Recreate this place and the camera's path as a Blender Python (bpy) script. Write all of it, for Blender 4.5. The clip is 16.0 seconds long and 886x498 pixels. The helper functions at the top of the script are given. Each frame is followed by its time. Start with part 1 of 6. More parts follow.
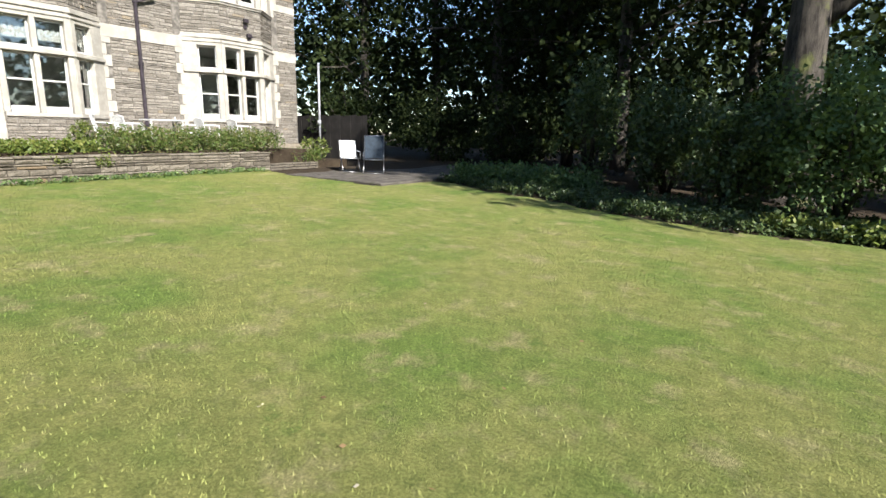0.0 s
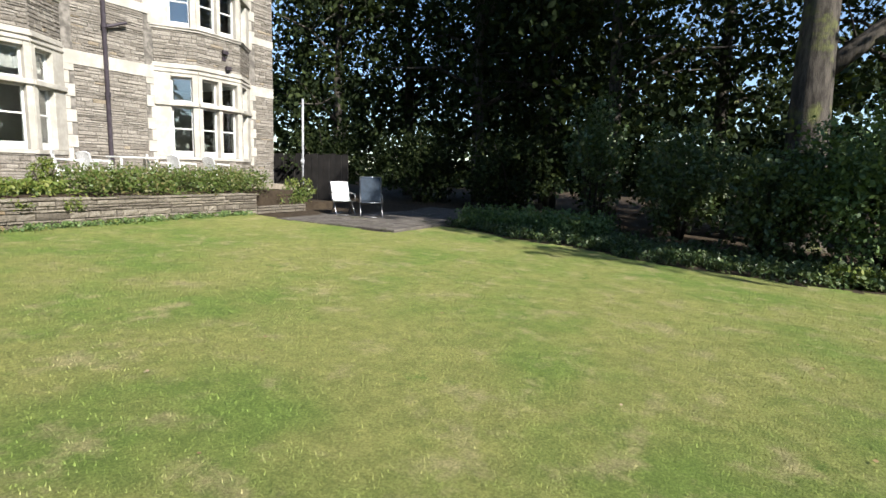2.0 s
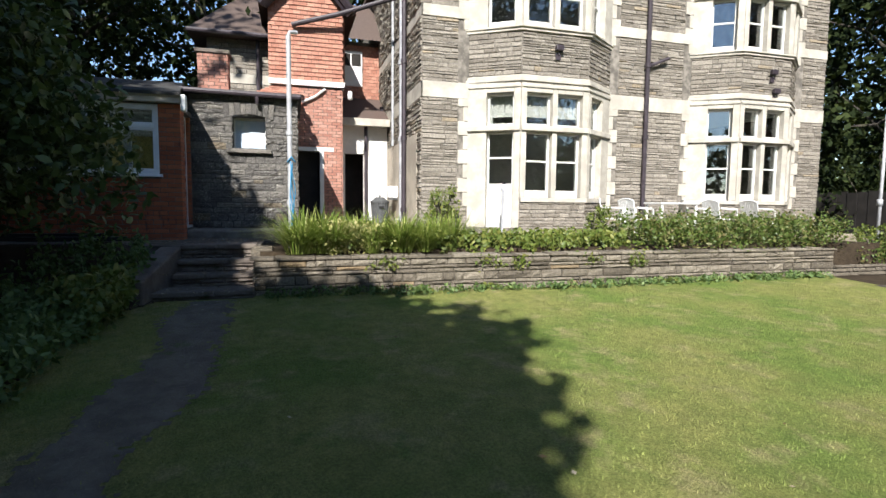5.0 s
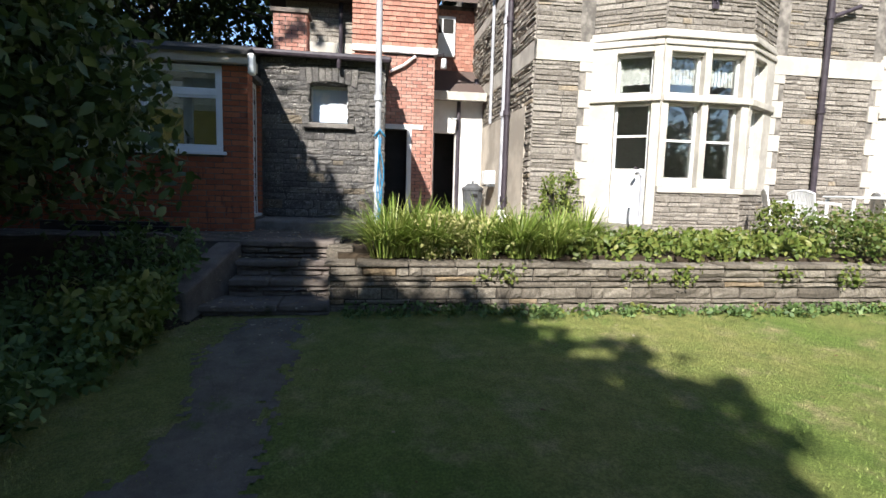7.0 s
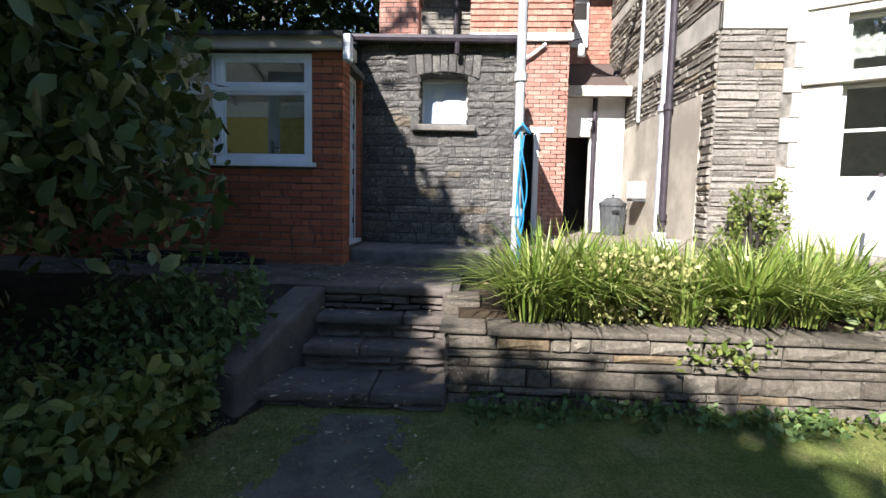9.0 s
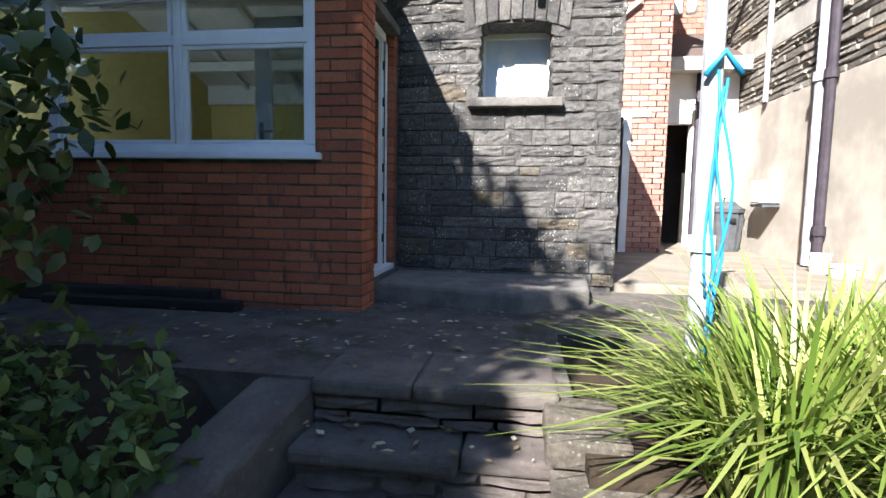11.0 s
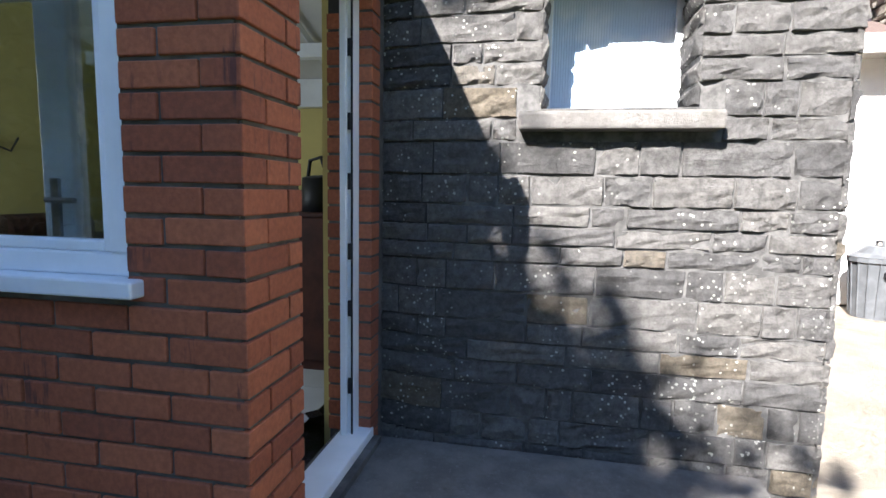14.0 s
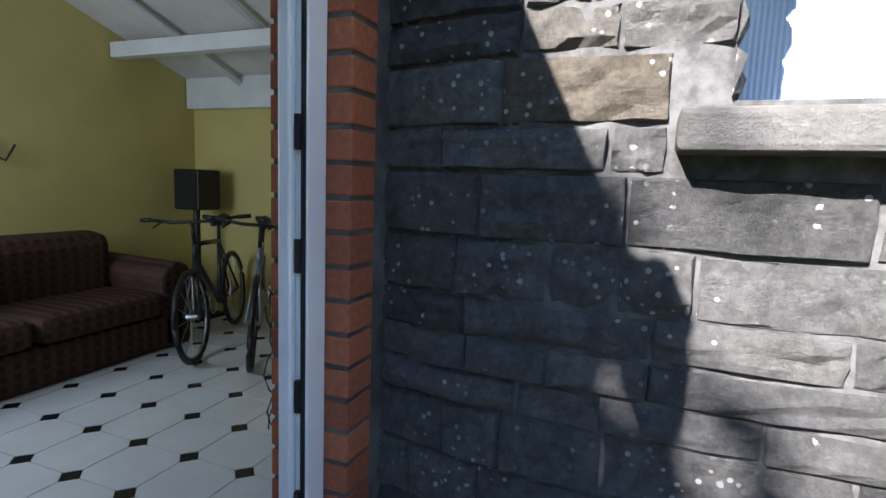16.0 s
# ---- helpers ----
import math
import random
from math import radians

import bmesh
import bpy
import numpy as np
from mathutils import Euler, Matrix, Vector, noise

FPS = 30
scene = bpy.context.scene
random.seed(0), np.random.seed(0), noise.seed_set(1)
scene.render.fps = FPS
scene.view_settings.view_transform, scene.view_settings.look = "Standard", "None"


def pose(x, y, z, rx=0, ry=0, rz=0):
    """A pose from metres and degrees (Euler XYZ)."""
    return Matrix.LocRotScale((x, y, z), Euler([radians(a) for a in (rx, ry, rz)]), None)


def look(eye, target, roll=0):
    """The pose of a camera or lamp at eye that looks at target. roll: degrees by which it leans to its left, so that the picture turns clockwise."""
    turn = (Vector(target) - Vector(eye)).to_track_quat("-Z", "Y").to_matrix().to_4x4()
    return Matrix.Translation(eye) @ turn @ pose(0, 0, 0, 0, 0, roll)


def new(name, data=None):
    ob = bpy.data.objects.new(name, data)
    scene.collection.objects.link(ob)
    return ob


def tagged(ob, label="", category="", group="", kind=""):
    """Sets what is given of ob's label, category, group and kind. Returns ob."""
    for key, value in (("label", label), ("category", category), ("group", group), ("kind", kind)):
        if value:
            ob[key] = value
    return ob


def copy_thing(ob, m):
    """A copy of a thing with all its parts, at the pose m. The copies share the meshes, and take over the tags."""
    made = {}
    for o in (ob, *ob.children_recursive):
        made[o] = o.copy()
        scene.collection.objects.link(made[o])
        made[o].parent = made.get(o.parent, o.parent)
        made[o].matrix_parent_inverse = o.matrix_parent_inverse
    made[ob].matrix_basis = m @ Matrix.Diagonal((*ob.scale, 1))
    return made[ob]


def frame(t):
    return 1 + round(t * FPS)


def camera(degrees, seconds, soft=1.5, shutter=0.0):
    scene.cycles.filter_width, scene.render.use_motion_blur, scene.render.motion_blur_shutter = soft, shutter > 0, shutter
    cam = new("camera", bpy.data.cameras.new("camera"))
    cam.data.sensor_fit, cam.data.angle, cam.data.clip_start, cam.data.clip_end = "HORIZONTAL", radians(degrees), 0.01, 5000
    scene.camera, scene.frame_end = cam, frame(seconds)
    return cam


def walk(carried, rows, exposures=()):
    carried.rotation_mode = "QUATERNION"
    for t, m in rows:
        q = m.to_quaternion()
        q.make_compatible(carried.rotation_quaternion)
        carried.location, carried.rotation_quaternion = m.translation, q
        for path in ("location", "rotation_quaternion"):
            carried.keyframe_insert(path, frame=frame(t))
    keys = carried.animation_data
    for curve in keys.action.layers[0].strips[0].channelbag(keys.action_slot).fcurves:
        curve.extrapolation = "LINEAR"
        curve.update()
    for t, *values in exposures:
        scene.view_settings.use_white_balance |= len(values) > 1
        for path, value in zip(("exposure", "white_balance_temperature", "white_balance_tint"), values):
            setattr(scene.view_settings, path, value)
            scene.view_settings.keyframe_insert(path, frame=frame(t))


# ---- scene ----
cam = camera(80.5, 16.0)
METRES, EYE, TILT, LEAN, TURN = 15.4, 1.5, 0.0, 0.0, 35.2
ROWS = [
    (0.0, 0.0, 0.0, 0.0, 0.25, -12.49, -1.12),
    (0.5, -0.0247, 0.0156, 0.0002, -6.98, -12.27, -0.77),
    (1.0, -0.0503, 0.0363, 0.0032, -8.4, -10.83, -0.88),
    (1.5, -0.079, 0.0523, 0.0042, -8.63, -9.82, -1.52),
    (2.0, -0.1129, 0.0721, 0.0049, -6.3, -8.34, -1.79),
    (2.5, -0.1441, 0.0909, 0.0058, -1.26, -6.48, -1.21),
    (3.0, -0.1781, 0.111, 0.0057, 6.51, -6.02, -0.96),
    (3.5, -0.2094, 0.1321, 0.007, 14.6, -5.59, -1.06),
    (4.0, -0.2441, 0.1512, 0.0074, 22.05, -5.35, -1.29),
    (4.5, -0.2738, 0.1692, 0.0068, 28.62, -4.86, -0.73),
    (5.0, -0.303, 0.1895, 0.0068, 38.72, -4.73, -0.55),
    (7.5, -0.4457, 0.2753, 0.0107, 48.19, -6.57, -1.52),
    (8.0, -0.4759, 0.2896, 0.0133, 50.82, -6.68, -1.23),
    (8.5, -0.5027, 0.3062, 0.015, 54.29, -5.98, -0.56),
    (9.0, -0.5313, 0.3234, 0.0144, 58.22, -5.47, -1.18),
    (9.5, -0.5593, 0.3378, 0.0152, 60.23, -5.8, -0.94),
    (10.0, -0.5909, 0.3529, 0.0163, 63.18, -5.7, -1.19),
    (12.5, -0.7344, 0.4192, 0.0291, 62.96, -5.04, -0.87),
    (13.0, -0.7557, 0.4281, 0.0386, 64.58, -5.48, -1.65),
    (13.5, -0.7719, 0.4376, 0.045, 64.73, -6.14, -1.28),
    (14.0, -0.7876, 0.4494, 0.0523, 65.85, -6.42, -1.1),
    (14.5, -0.8031, 0.4599, 0.062, 66.09, -6.73, -1.12),
    (15.0, -0.8189, 0.4713, 0.0623, 66.15, -6.25, -1.0),
    (15.5, -0.8372, 0.483, 0.0631, 70.87, -6.53, -1.87),
    (16.0, -0.8595, 0.487, 0.0643, 76.01, -6.97, -2.06),
]
walk(cam, [(t, pose(0, 0, EYE, TILT, LEAN, TURN) @ pose(METRES * x, METRES * y, METRES * z, 90 + pitch, roll, yaw)) for t, x, y, z, yaw, pitch, roll in ROWS],
     [(0, 1.22, 6500, 10), (3.0, 1.15, 6500, 10), (5.0, 1.12, 6500, 10), (7.5, 1.38, 6400, 12), (9.0, 1.6, 6300, 13), (10.5, 2.0, 6200, 13), (12.5, 2.55, 6150, 13), (14.5, 2.7, 6100, 14), (16.0, 2.7, 5950, 15)])

# ---- world, sun ----
SUN = Vector((0.74, -0.29, 0.60)).normalized()
world = bpy.data.worlds.new("sky")
scene.world = world
world.use_nodes = True
wn = world.node_tree.nodes
sky = wn.new("ShaderNodeTexSky")
sky.sky_type, sky.sun_disc = "NISHITA", False
sky.air_density, sky.dust_density, sky.ozone_density = 1.0, 0.1, 3.0
sky.sun_elevation, sky.sun_rotation = math.asin(SUN.z), math.atan2(SUN.x, SUN.y)
world.node_tree.links.new(sky.outputs[0], wn["Background"].inputs[0])
wn["Background"].inputs[1].default_value = 0.09
sun = new("sun", bpy.data.lights.new("sun", "SUN"))
sun.data.energy, sun.data.angle, sun.data.color = 5.0, radians(0.6), (1.0, 0.96, 0.89)
sun.matrix_world = look((0, 0, 30), Vector((0, 0, 30)) - SUN)


# ---- materials ----
class Mat:
    """A small node writer."""

    def __init__(self, name, rough=0.8, metal=0.0, spec=0.3):
        self.m = bpy.data.materials.new(name)
        self.m.use_nodes = True
        self.t = self.m.node_tree
        self.b = self.t.nodes["Principled BSDF"]
        self.b.inputs["Roughness"].default_value = rough
        self.b.inputs["Metallic"].default_value = metal
        self.b.inputs["Specular IOR Level"].default_value = spec
        self.pos = self.node("ShaderNodeNewGeometry").outputs["Position"]

    def node(self, kind, **ins):
        n = self.t.nodes.new(kind)
        for k, v in ins.items():
            self.put(n.inputs[k.replace("_", " ")], v)
        return n

    def put(self, socket, v):
        if isinstance(v, bpy.types.NodeSocket):
            self.t.links.new(v, socket)
        else:
            socket.default_value = v

    def noise(self, scale, detail=4.0, rough=0.6, stretch=None):
        vec = self.pos
        if stretch:
            n = self.t.nodes.new("ShaderNodeVectorMath")
            n.operation = "MULTIPLY"
            self.put(n.inputs[0], vec)
            n.inputs[1].default_value = stretch
            vec = n.outputs[0]
        return self.node("ShaderNodeTexNoise", Vector=vec, Scale=scale, Detail=detail, Roughness=rough).outputs[0]

    def ramp(self, fac, *stops):
        n = self.node("ShaderNodeValToRGB", Fac=fac)
        e = n.color_ramp.elements
        while len(e) < len(stops):
            e.new(0.5)
        for i, (p, c) in enumerate(stops):
            e[i].position = p
            e[i].color = (*c, 1) if len(c) == 3 else c
        return n.outputs[0]

    def mix(self, fac, a, b, how="MIX"):
        n = self.t.nodes.new("ShaderNodeMix")
        n.data_type, n.blend_type = "RGBA", how
        self.put(n.inputs[0], fac)
        for s, v in ((n.inputs[6], a), (n.inputs[7], b)):
            self.put(s, (*v, 1) if isinstance(v, tuple) and len(v) == 3 else v)
        return n.outputs[2]

    def step(self, v, lo, hi):
        n = self.node("ShaderNodeMapRange")
        n.interpolation_type = "SMOOTHSTEP"
        self.put(n.inputs[0], v)
        n.inputs[1].default_value, n.inputs[2].default_value = lo, hi
        return n.outputs[0]

    def rand(self):
        return self.node("ShaderNodeObjectInfo").outputs["Random"]

    def island(self):
        return self.node("ShaderNodeNewGeometry").outputs["Random Per Island"]

    def color(self, c):
        self.put(self.b.inputs["Base Color"], (*c, 1) if isinstance(c, tuple) and len(c) == 3 else c)
        return self

    def bump(self, height, strength=0.4, distance=0.01):
        n = self.node("ShaderNodeBump", Strength=strength, Distance=distance, Height=height)
        self.put(self.b.inputs["Normal"], n.outputs[0])
        return self


def plain(name, c, rough=0.6, metal=0.0, vary=0.12, scale=9.0, spec=0.4):
    """Paint, plastic or metal with faint dirt and grain."""
    m = Mat(name, rough, metal, spec)
    d = tuple(v * (1 - vary * 2) for v in c)
    m.color(m.mix(m.step(m.noise(scale, 6), 0.35, 0.7), d, c))
    m.bump(m.noise(scale * 14), 0.12, 0.002)
    return m.m


def stony(name, dark, mid, light, per_island, lichen=0.0, warm=None, bumps=0.6):
    m = Mat(name, 0.9, 0, 0.2)
    r = m.island() if per_island else m.rand()
    base = m.ramp(r, (0.0, dark), (0.45, mid), (1.0, light))
    if warm:
        base = m.mix(m.step(r, 0.955, 0.97), base, warm)
    base = m.mix(m.step(m.noise(26, 10, 0.8), 0.36, 0.66), m.mix(0.5, base, (0.0, 0.0, 0.0)), base)
    base = m.mix(m.step(m.noise(2.2, 5), 0.5, 0.75), base, m.mix(0.35, base, dark))
    if lichen:
        v = m.node("ShaderNodeTexVoronoi", Vector=m.pos, Scale=36.0)
        spot = m.step(v.outputs["Distance"], 0.24, 0.17)
        where = m.step(m.noise(3.0, 3), 0.50, 0.60)
        f = m.mix(where, (0, 0, 0), spot)
        v2 = m.node("ShaderNodeTexVoronoi", Vector=m.pos, Scale=27.0)
        big = m.mix(m.step(m.noise(2.1, 4), 0.54, 0.62), (0, 0, 0), m.step(m.mix(0.35, v2.outputs["Distance"], m.noise(90, 4)), 0.3, 0.27))
        f = m.mix(1.0, f, big, "LIGHTEN")
        f2 = m.mix(lichen, (0, 0, 0), f)
        base = m.mix(f2, base, (0.55, 0.54, 0.48))
    m.color(base)
    m.bump(m.mix(0.5, m.noise(60, 12, 0.85), m.noise(16, 10, 0.8, (1, 1, 2.2))), bumps, 0.05)
    return m.m


HOUSE_STONE = stony("house_stone", (0.22, 0.195, 0.165), (0.31, 0.28, 0.24), (0.40, 0.365, 0.315), True, 0, (0.36, 0.30, 0.22))
HOUSE_STONE_ONE = stony("house_stone_piece", (0.22, 0.195, 0.165), (0.31, 0.28, 0.24), (0.40, 0.365, 0.315), False, 0, (0.36, 0.30, 0.22))
OUT_STONE = stony("outhouse_stone", (0.125, 0.119, 0.114), (0.19, 0.18, 0.17), (0.26, 0.243, 0.22), False, 1.0, (0.21, 0.175, 0.13), 1.0)
DRY_STONE = stony("dry_stone", (0.14, 0.12, 0.095), (0.23, 0.20, 0.16), (0.34, 0.30, 0.24), False, 0.3, (0.32, 0.24, 0.15), 0.8)
MORTAR = plain("mortar", (0.25, 0.228, 0.2), 0.95, 0, 0.3, 6)
DARK_MORTAR = plain("dark_mortar", (0.15, 0.14, 0.13), 0.95, 0, 0.3, 6)
OUT_MORTAR = plain("outhouse_mortar", (0.105, 0.1, 0.093), 0.95, 0, 0.3, 20)
GAP = plain("earth_joint", (0.085, 0.073, 0.058), 1.0, 0, 0.3, 6)
DRESSED = plain("dressed_stone", (0.49, 0.46, 0.405), 0.85, 0, 0.14, 3.0, 0.2)
RENDERED = plain("cement_render", (0.50, 0.45, 0.38), 0.9, 0, 0.16, 1.6, 0.2)
WHITE = plain("white_paint", (0.66, 0.66, 0.65), 0.45, 0, 0.05, 4)
UPVC = plain("white_upvc", (0.78, 0.80, 0.82), 0.3, 0, 0.05, 4, 0.5)
WHITEWASH = plain("white_wall_paint", (0.74, 0.72, 0.68), 0.85, 0, 0.08, 2)
IRON = plain("dark_painted_iron", (0.05, 0.04, 0.05), 0.45, 0, 0.2, 8)
PALE_IRON = plain("pale_painted_pipe", (0.42, 0.43, 0.46), 0.5, 0, 0.15, 6)
BLACK = plain("black_plastic", (0.02, 0.02, 0.022), 0.5, 0, 0.2, 8)
DARK = plain("dark_paint_and_shade", (0.025, 0.022, 0.02), 0.9, 0, 0.2, 3)
CURTAIN = plain("net_curtain", (0.62, 0.6, 0.56), 0.95, 0, 0.15, 12)
BLUE = plain("blue_hose", (0.02, 0.22, 0.42), 0.5, 0, 0.1, 9)
GREYBIN = plain("grey_bin_plastic", (0.09, 0.095, 0.10), 0.55, 0, 0.15, 9)
TIMBER = plain("weathered_timber", (0.16, 0.12, 0.09), 0.9, 0, 0.3, 7)
CHROME = plain("bare_steel", (0.5, 0.5, 0.52), 0.35, 1.0, 0.2, 12)


def glassy(name, tint):
    """Thin window glass: clear, with a mirror gloss that grows at grazing angles."""
    m = Mat(name, 0.02)
    clear = m.node("ShaderNodeBsdfTransparent", Color=(*tint, 1))
    gloss = m.node("ShaderNodeBsdfGlossy", Roughness=0.02)
    p = m.node("ShaderNodeMath")
    p.operation = "POWER"
    m.put(p.inputs[0], m.node("ShaderNodeLayerWeight").outputs["Facing"])
    p.inputs[1].default_value = 4.0
    q = m.node("ShaderNodeMath")
    q.operation = "MULTIPLY_ADD"
    m.put(q.inputs[0], p.outputs[0])
    q.inputs[1].default_value, q.inputs[2].default_value = 0.85, 0.17
    mixer = m.node("ShaderNodeMixShader", Fac=q.outputs[0])
    m.t.links.new(clear.outputs[0], mixer.inputs[1])
    m.t.links.new(gloss.outputs[0], mixer.inputs[2])
    m.t.links.new(mixer.outputs[0], m.t.nodes["Material Output"].inputs[0])
    return m.m


GLASS = glassy("window_glass", (0.86, 0.9, 0.9))


def frosted():
    m = Mat("reeded_glass", 0.25, 0, 0.5)
    m.color(m.mix(m.step(m.noise(2.4, 3), 0.45, 0.6), (0.42, 0.50, 0.60), (0.58, 0.60, 0.62)))
    w = m.node("ShaderNodeTexWave", Vector=m.pos, Scale=26.0)
    w.bands_direction = "Y"
    m.bump(w.outputs[1], 0.5, 0.004)
    return m.m


REEDED = frosted()


def brick_mat(name, a, b, c, streak=0.0):
    m = Mat(name, 0.75, 0, 0.3)
    base = m.ramp(m.rand(), (0.0, a), (0.5, b), (1.0, c))
    base = m.mix(m.step(m.noise(60, 6), 0.3, 0.75), m.mix(0.3, base, (0.02, 0.01, 0.01)), base)
    if streak:
        s = m.step(m.noise(30, 4, 0.6, (1, 1, 0.12)), 0.56, 0.66)
        base = m.mix(m.mix(streak, (0, 0, 0), m.mix(m.step(m.noise(2.6, 3), 0.5, 0.62), (0, 0, 0), s)), base, (0.05, 0.025, 0.03))
    m.color(base).bump(m.noise(90, 8), 0.35, 0.004)
    return m.m


BRICK = brick_mat("smooth_red_brick", (0.27, 0.084, 0.045), (0.36, 0.112, 0.055), (0.44, 0.145, 0.07), 0.7)


def isl_brick(name, a, b, c):
    m = Mat(name, 0.8, 0, 0.25)
    base = m.ramp(m.island(), (0.0, a), (0.5, b), (1.0, c))
    base = m.mix(m.step(m.noise(30, 6), 0.3, 0.75), m.mix(0.35, base, (0.02, 0.01, 0.01)), base)
    base = m.mix(m.step(m.noise(1.3, 4), 0.5, 0.8), base, m.mix(0.4, base, (0.10, 0.06, 0.05)))
    m.color(base).bump(m.noise(70, 8), 0.35, 0.006)
    return m.m


FAR_BRICK = isl_brick("far_red_brick", (0.36, 0.17, 0.13), (0.43, 0.22, 0.17), (0.49, 0.29, 0.23))
FAR_TILE = isl_brick("hung_clay_tile", (0.34, 0.155, 0.11), (0.42, 0.205, 0.15), (0.49, 0.26, 0.19))
SLATE = isl_brick("roof_tile_brown", (0.075, 0.055, 0.05), (0.105, 0.08, 0.07), (0.14, 0.105, 0.09))


def lawn_mat(name, blade):
    m = Mat(name, 0.8, 0, 0.15)
    big = m.noise(0.55, 4, 0.6)
    mid = m.noise(2.6, 5, 0.65)
    c = m.mix(m.step(big, 0.34, 0.58), (0.205, 0.288, 0.066), (0.345, 0.347, 0.113))
    c = m.mix(m.step(mid, 0.5, 0.72), c, (0.45, 0.395, 0.195))
    c = m.mix(m.step(m.noise(1.1, 6, 0.7), 0.60, 0.74), c, (0.13, 0.225, 0.045))
    c = m.mix(m.step(m.noise(0.9, 8, 0.75, (1.0, 1.7, 1)), 0.665, 0.72), c, (0.34, 0.255, 0.155))
    c = m.mix(m.step(m.noise(7, 8, 0.75), 0.36, 0.62), m.mix(0.34, c, (0.04, 0.085, 0.015)), c)
    if blade:
        c = m.mix(m.island(), m.mix(0.4, c, (0.05, 0.09, 0.02)), m.mix(0.06, c, (0.45, 0.45, 0.2)))
        m.b.inputs["Roughness"].default_value = 0.95
        m.b.inputs["Specular IOR Level"].default_value = 0.03
    else:
        c = m.mix(m.step(m.noise(55, 8, 0.75), 0.35, 0.7), m.mix(0.55, c, (0.02, 0.035, 0.006)), c)
        m.bump(m.noise(120, 10, 0.8), 0.9, 0.03)
    return m.color(c).m


LAWN, BLADE = lawn_mat("lawn_turf", False), lawn_mat("grass_blade", True)


def earth_mat(name, a, b, c, scale=5.0, moss=None, spots=False):
    m = Mat(name, 0.95, 0, 0.15)
    x = m.mix(m.step(m.noise(scale, 8, 0.7), 0.35, 0.65), a, b)
    x = m.mix(m.step(m.noise(scale * 7, 8, 0.75), 0.55, 0.75), x, c)
    if moss:
        x = m.mix(m.step(m.noise(1.7, 6, 0.7), 0.56, 0.68), x, moss)
    if spots:
        v = m.node("ShaderNodeTexVoronoi", Vector=m.pos, Scale=9.0)
        f = m.mix(m.step(m.noise(2.1, 3), 0.52, 0.6), (0, 0, 0), m.step(v.outputs["Distance"], 0.22, 0.16))
        x = m.mix(f, x, (0.42, 0.40, 0.35))
    m.color(x).bump(m.noise(scale * 9, 10, 0.75), 0.8, 0.03)
    return m.m


SOIL = earth_mat("leafy_soil", (0.035, 0.026, 0.018), (0.06, 0.045, 0.03), (0.11, 0.08, 0.045))
PATH = earth_mat("worn_path", (0.12, 0.105, 0.085), (0.18, 0.16, 0.13), (0.25, 0.225, 0.185), 4.0, (0.085, 0.12, 0.035))
PAVING = earth_mat("mossy_concrete", (0.075, 0.066, 0.06), (0.14, 0.126, 0.11), (0.21, 0.19, 0.165), 3.0, (0.055, 0.06, 0.03), True)
STEP = earth_mat("step_stone", (0.12, 0.10, 0.09), (0.18, 0.155, 0.135), (0.24, 0.21, 0.18), 4.0, (0.06, 0.065, 0.035))
YARD = earth_mat("yard_paving", (0.21, 0.18, 0.14), (0.29, 0.25, 0.20), (0.36, 0.32, 0.26), 3.0, (0.2, 0.19, 0.11))
DOOR_SLAB = earth_mat("gritty_concrete", (0.15, 0.138, 0.125), (0.22, 0.205, 0.185), (0.3, 0.28, 0.25), 6.0, (0.11, 0.10, 0.08))
FELT = earth_mat("roof_felt", (0.05, 0.05, 0.05), (0.075, 0.075, 0.075), (0.1, 0.1, 0.1), 5.0)


def leaf_mat(name, a, b, c, gloss=0.45, glow=0.12, spec=0.4):
    m = Mat(name, gloss, 0, spec)
    col = m.ramp(m.island(), (0.0, a), (0.6, b), (1.0, c))
    m.color(col)
    t = m.node("ShaderNodeBsdfTranslucent", Color=m.mix(0.5, col, (0.16, 0.22, 0.03)))
    mixer = m.node("ShaderNodeMixShader", Fac=glow)
    m.t.links.new(m.b.outputs[0], mixer.inputs[1])
    m.t.links.new(t.outputs[0], mixer.inputs[2])
    m.t.links.new(mixer.outputs[0], m.t.nodes["Material Output"].inputs[0])
    return m.m


# Evergreen leaf, darkened to near black: the woods' shade is in its colour.
SHADED_WOOD_LEAF = leaf_mat("dark_wood_leaf", (0.008, 0.014, 0.005), (0.016, 0.026, 0.008), (0.04, 0.054, 0.016), 0.75, 0.08, 0.12)
BUSH_LEAF = leaf_mat("bush_leaf", (0.03, 0.055, 0.018), (0.06, 0.095, 0.03), (0.13, 0.165, 0.06))
LIGHT_LEAF = leaf_mat("light_leaf", (0.07, 0.11, 0.02), (0.13, 0.17, 0.035), (0.22, 0.23, 0.06), 0.5, 0.25)
HEDGE_LEAF = leaf_mat("hedge_leaf", (0.05, 0.085, 0.018), (0.10, 0.145, 0.03), (0.17, 0.14, 0.06), 0.5, 0.2)
SWORD_LEAF = leaf_mat("sword_leaf", (0.10, 0.17, 0.025), (0.20, 0.27, 0.05), (0.36, 0.38, 0.12), 0.45, 0.3)
NETTLE_LEAF = leaf_mat("nettle_leaf", (0.06, 0.105, 0.035), (0.10, 0.165, 0.05), (0.17, 0.24, 0.08), 0.6, 0.2)
STRAW = leaf_mat("straw_leaf", (0.25, 0.26, 0.08), (0.38, 0.36, 0.14), (0.52, 0.47, 0.24), 0.7, 0.25)
FALLEN = leaf_mat("fallen_leaf", (0.12, 0.07, 0.03), (0.25, 0.17, 0.08), (0.5, 0.45, 0.33), 0.8, 0.0)


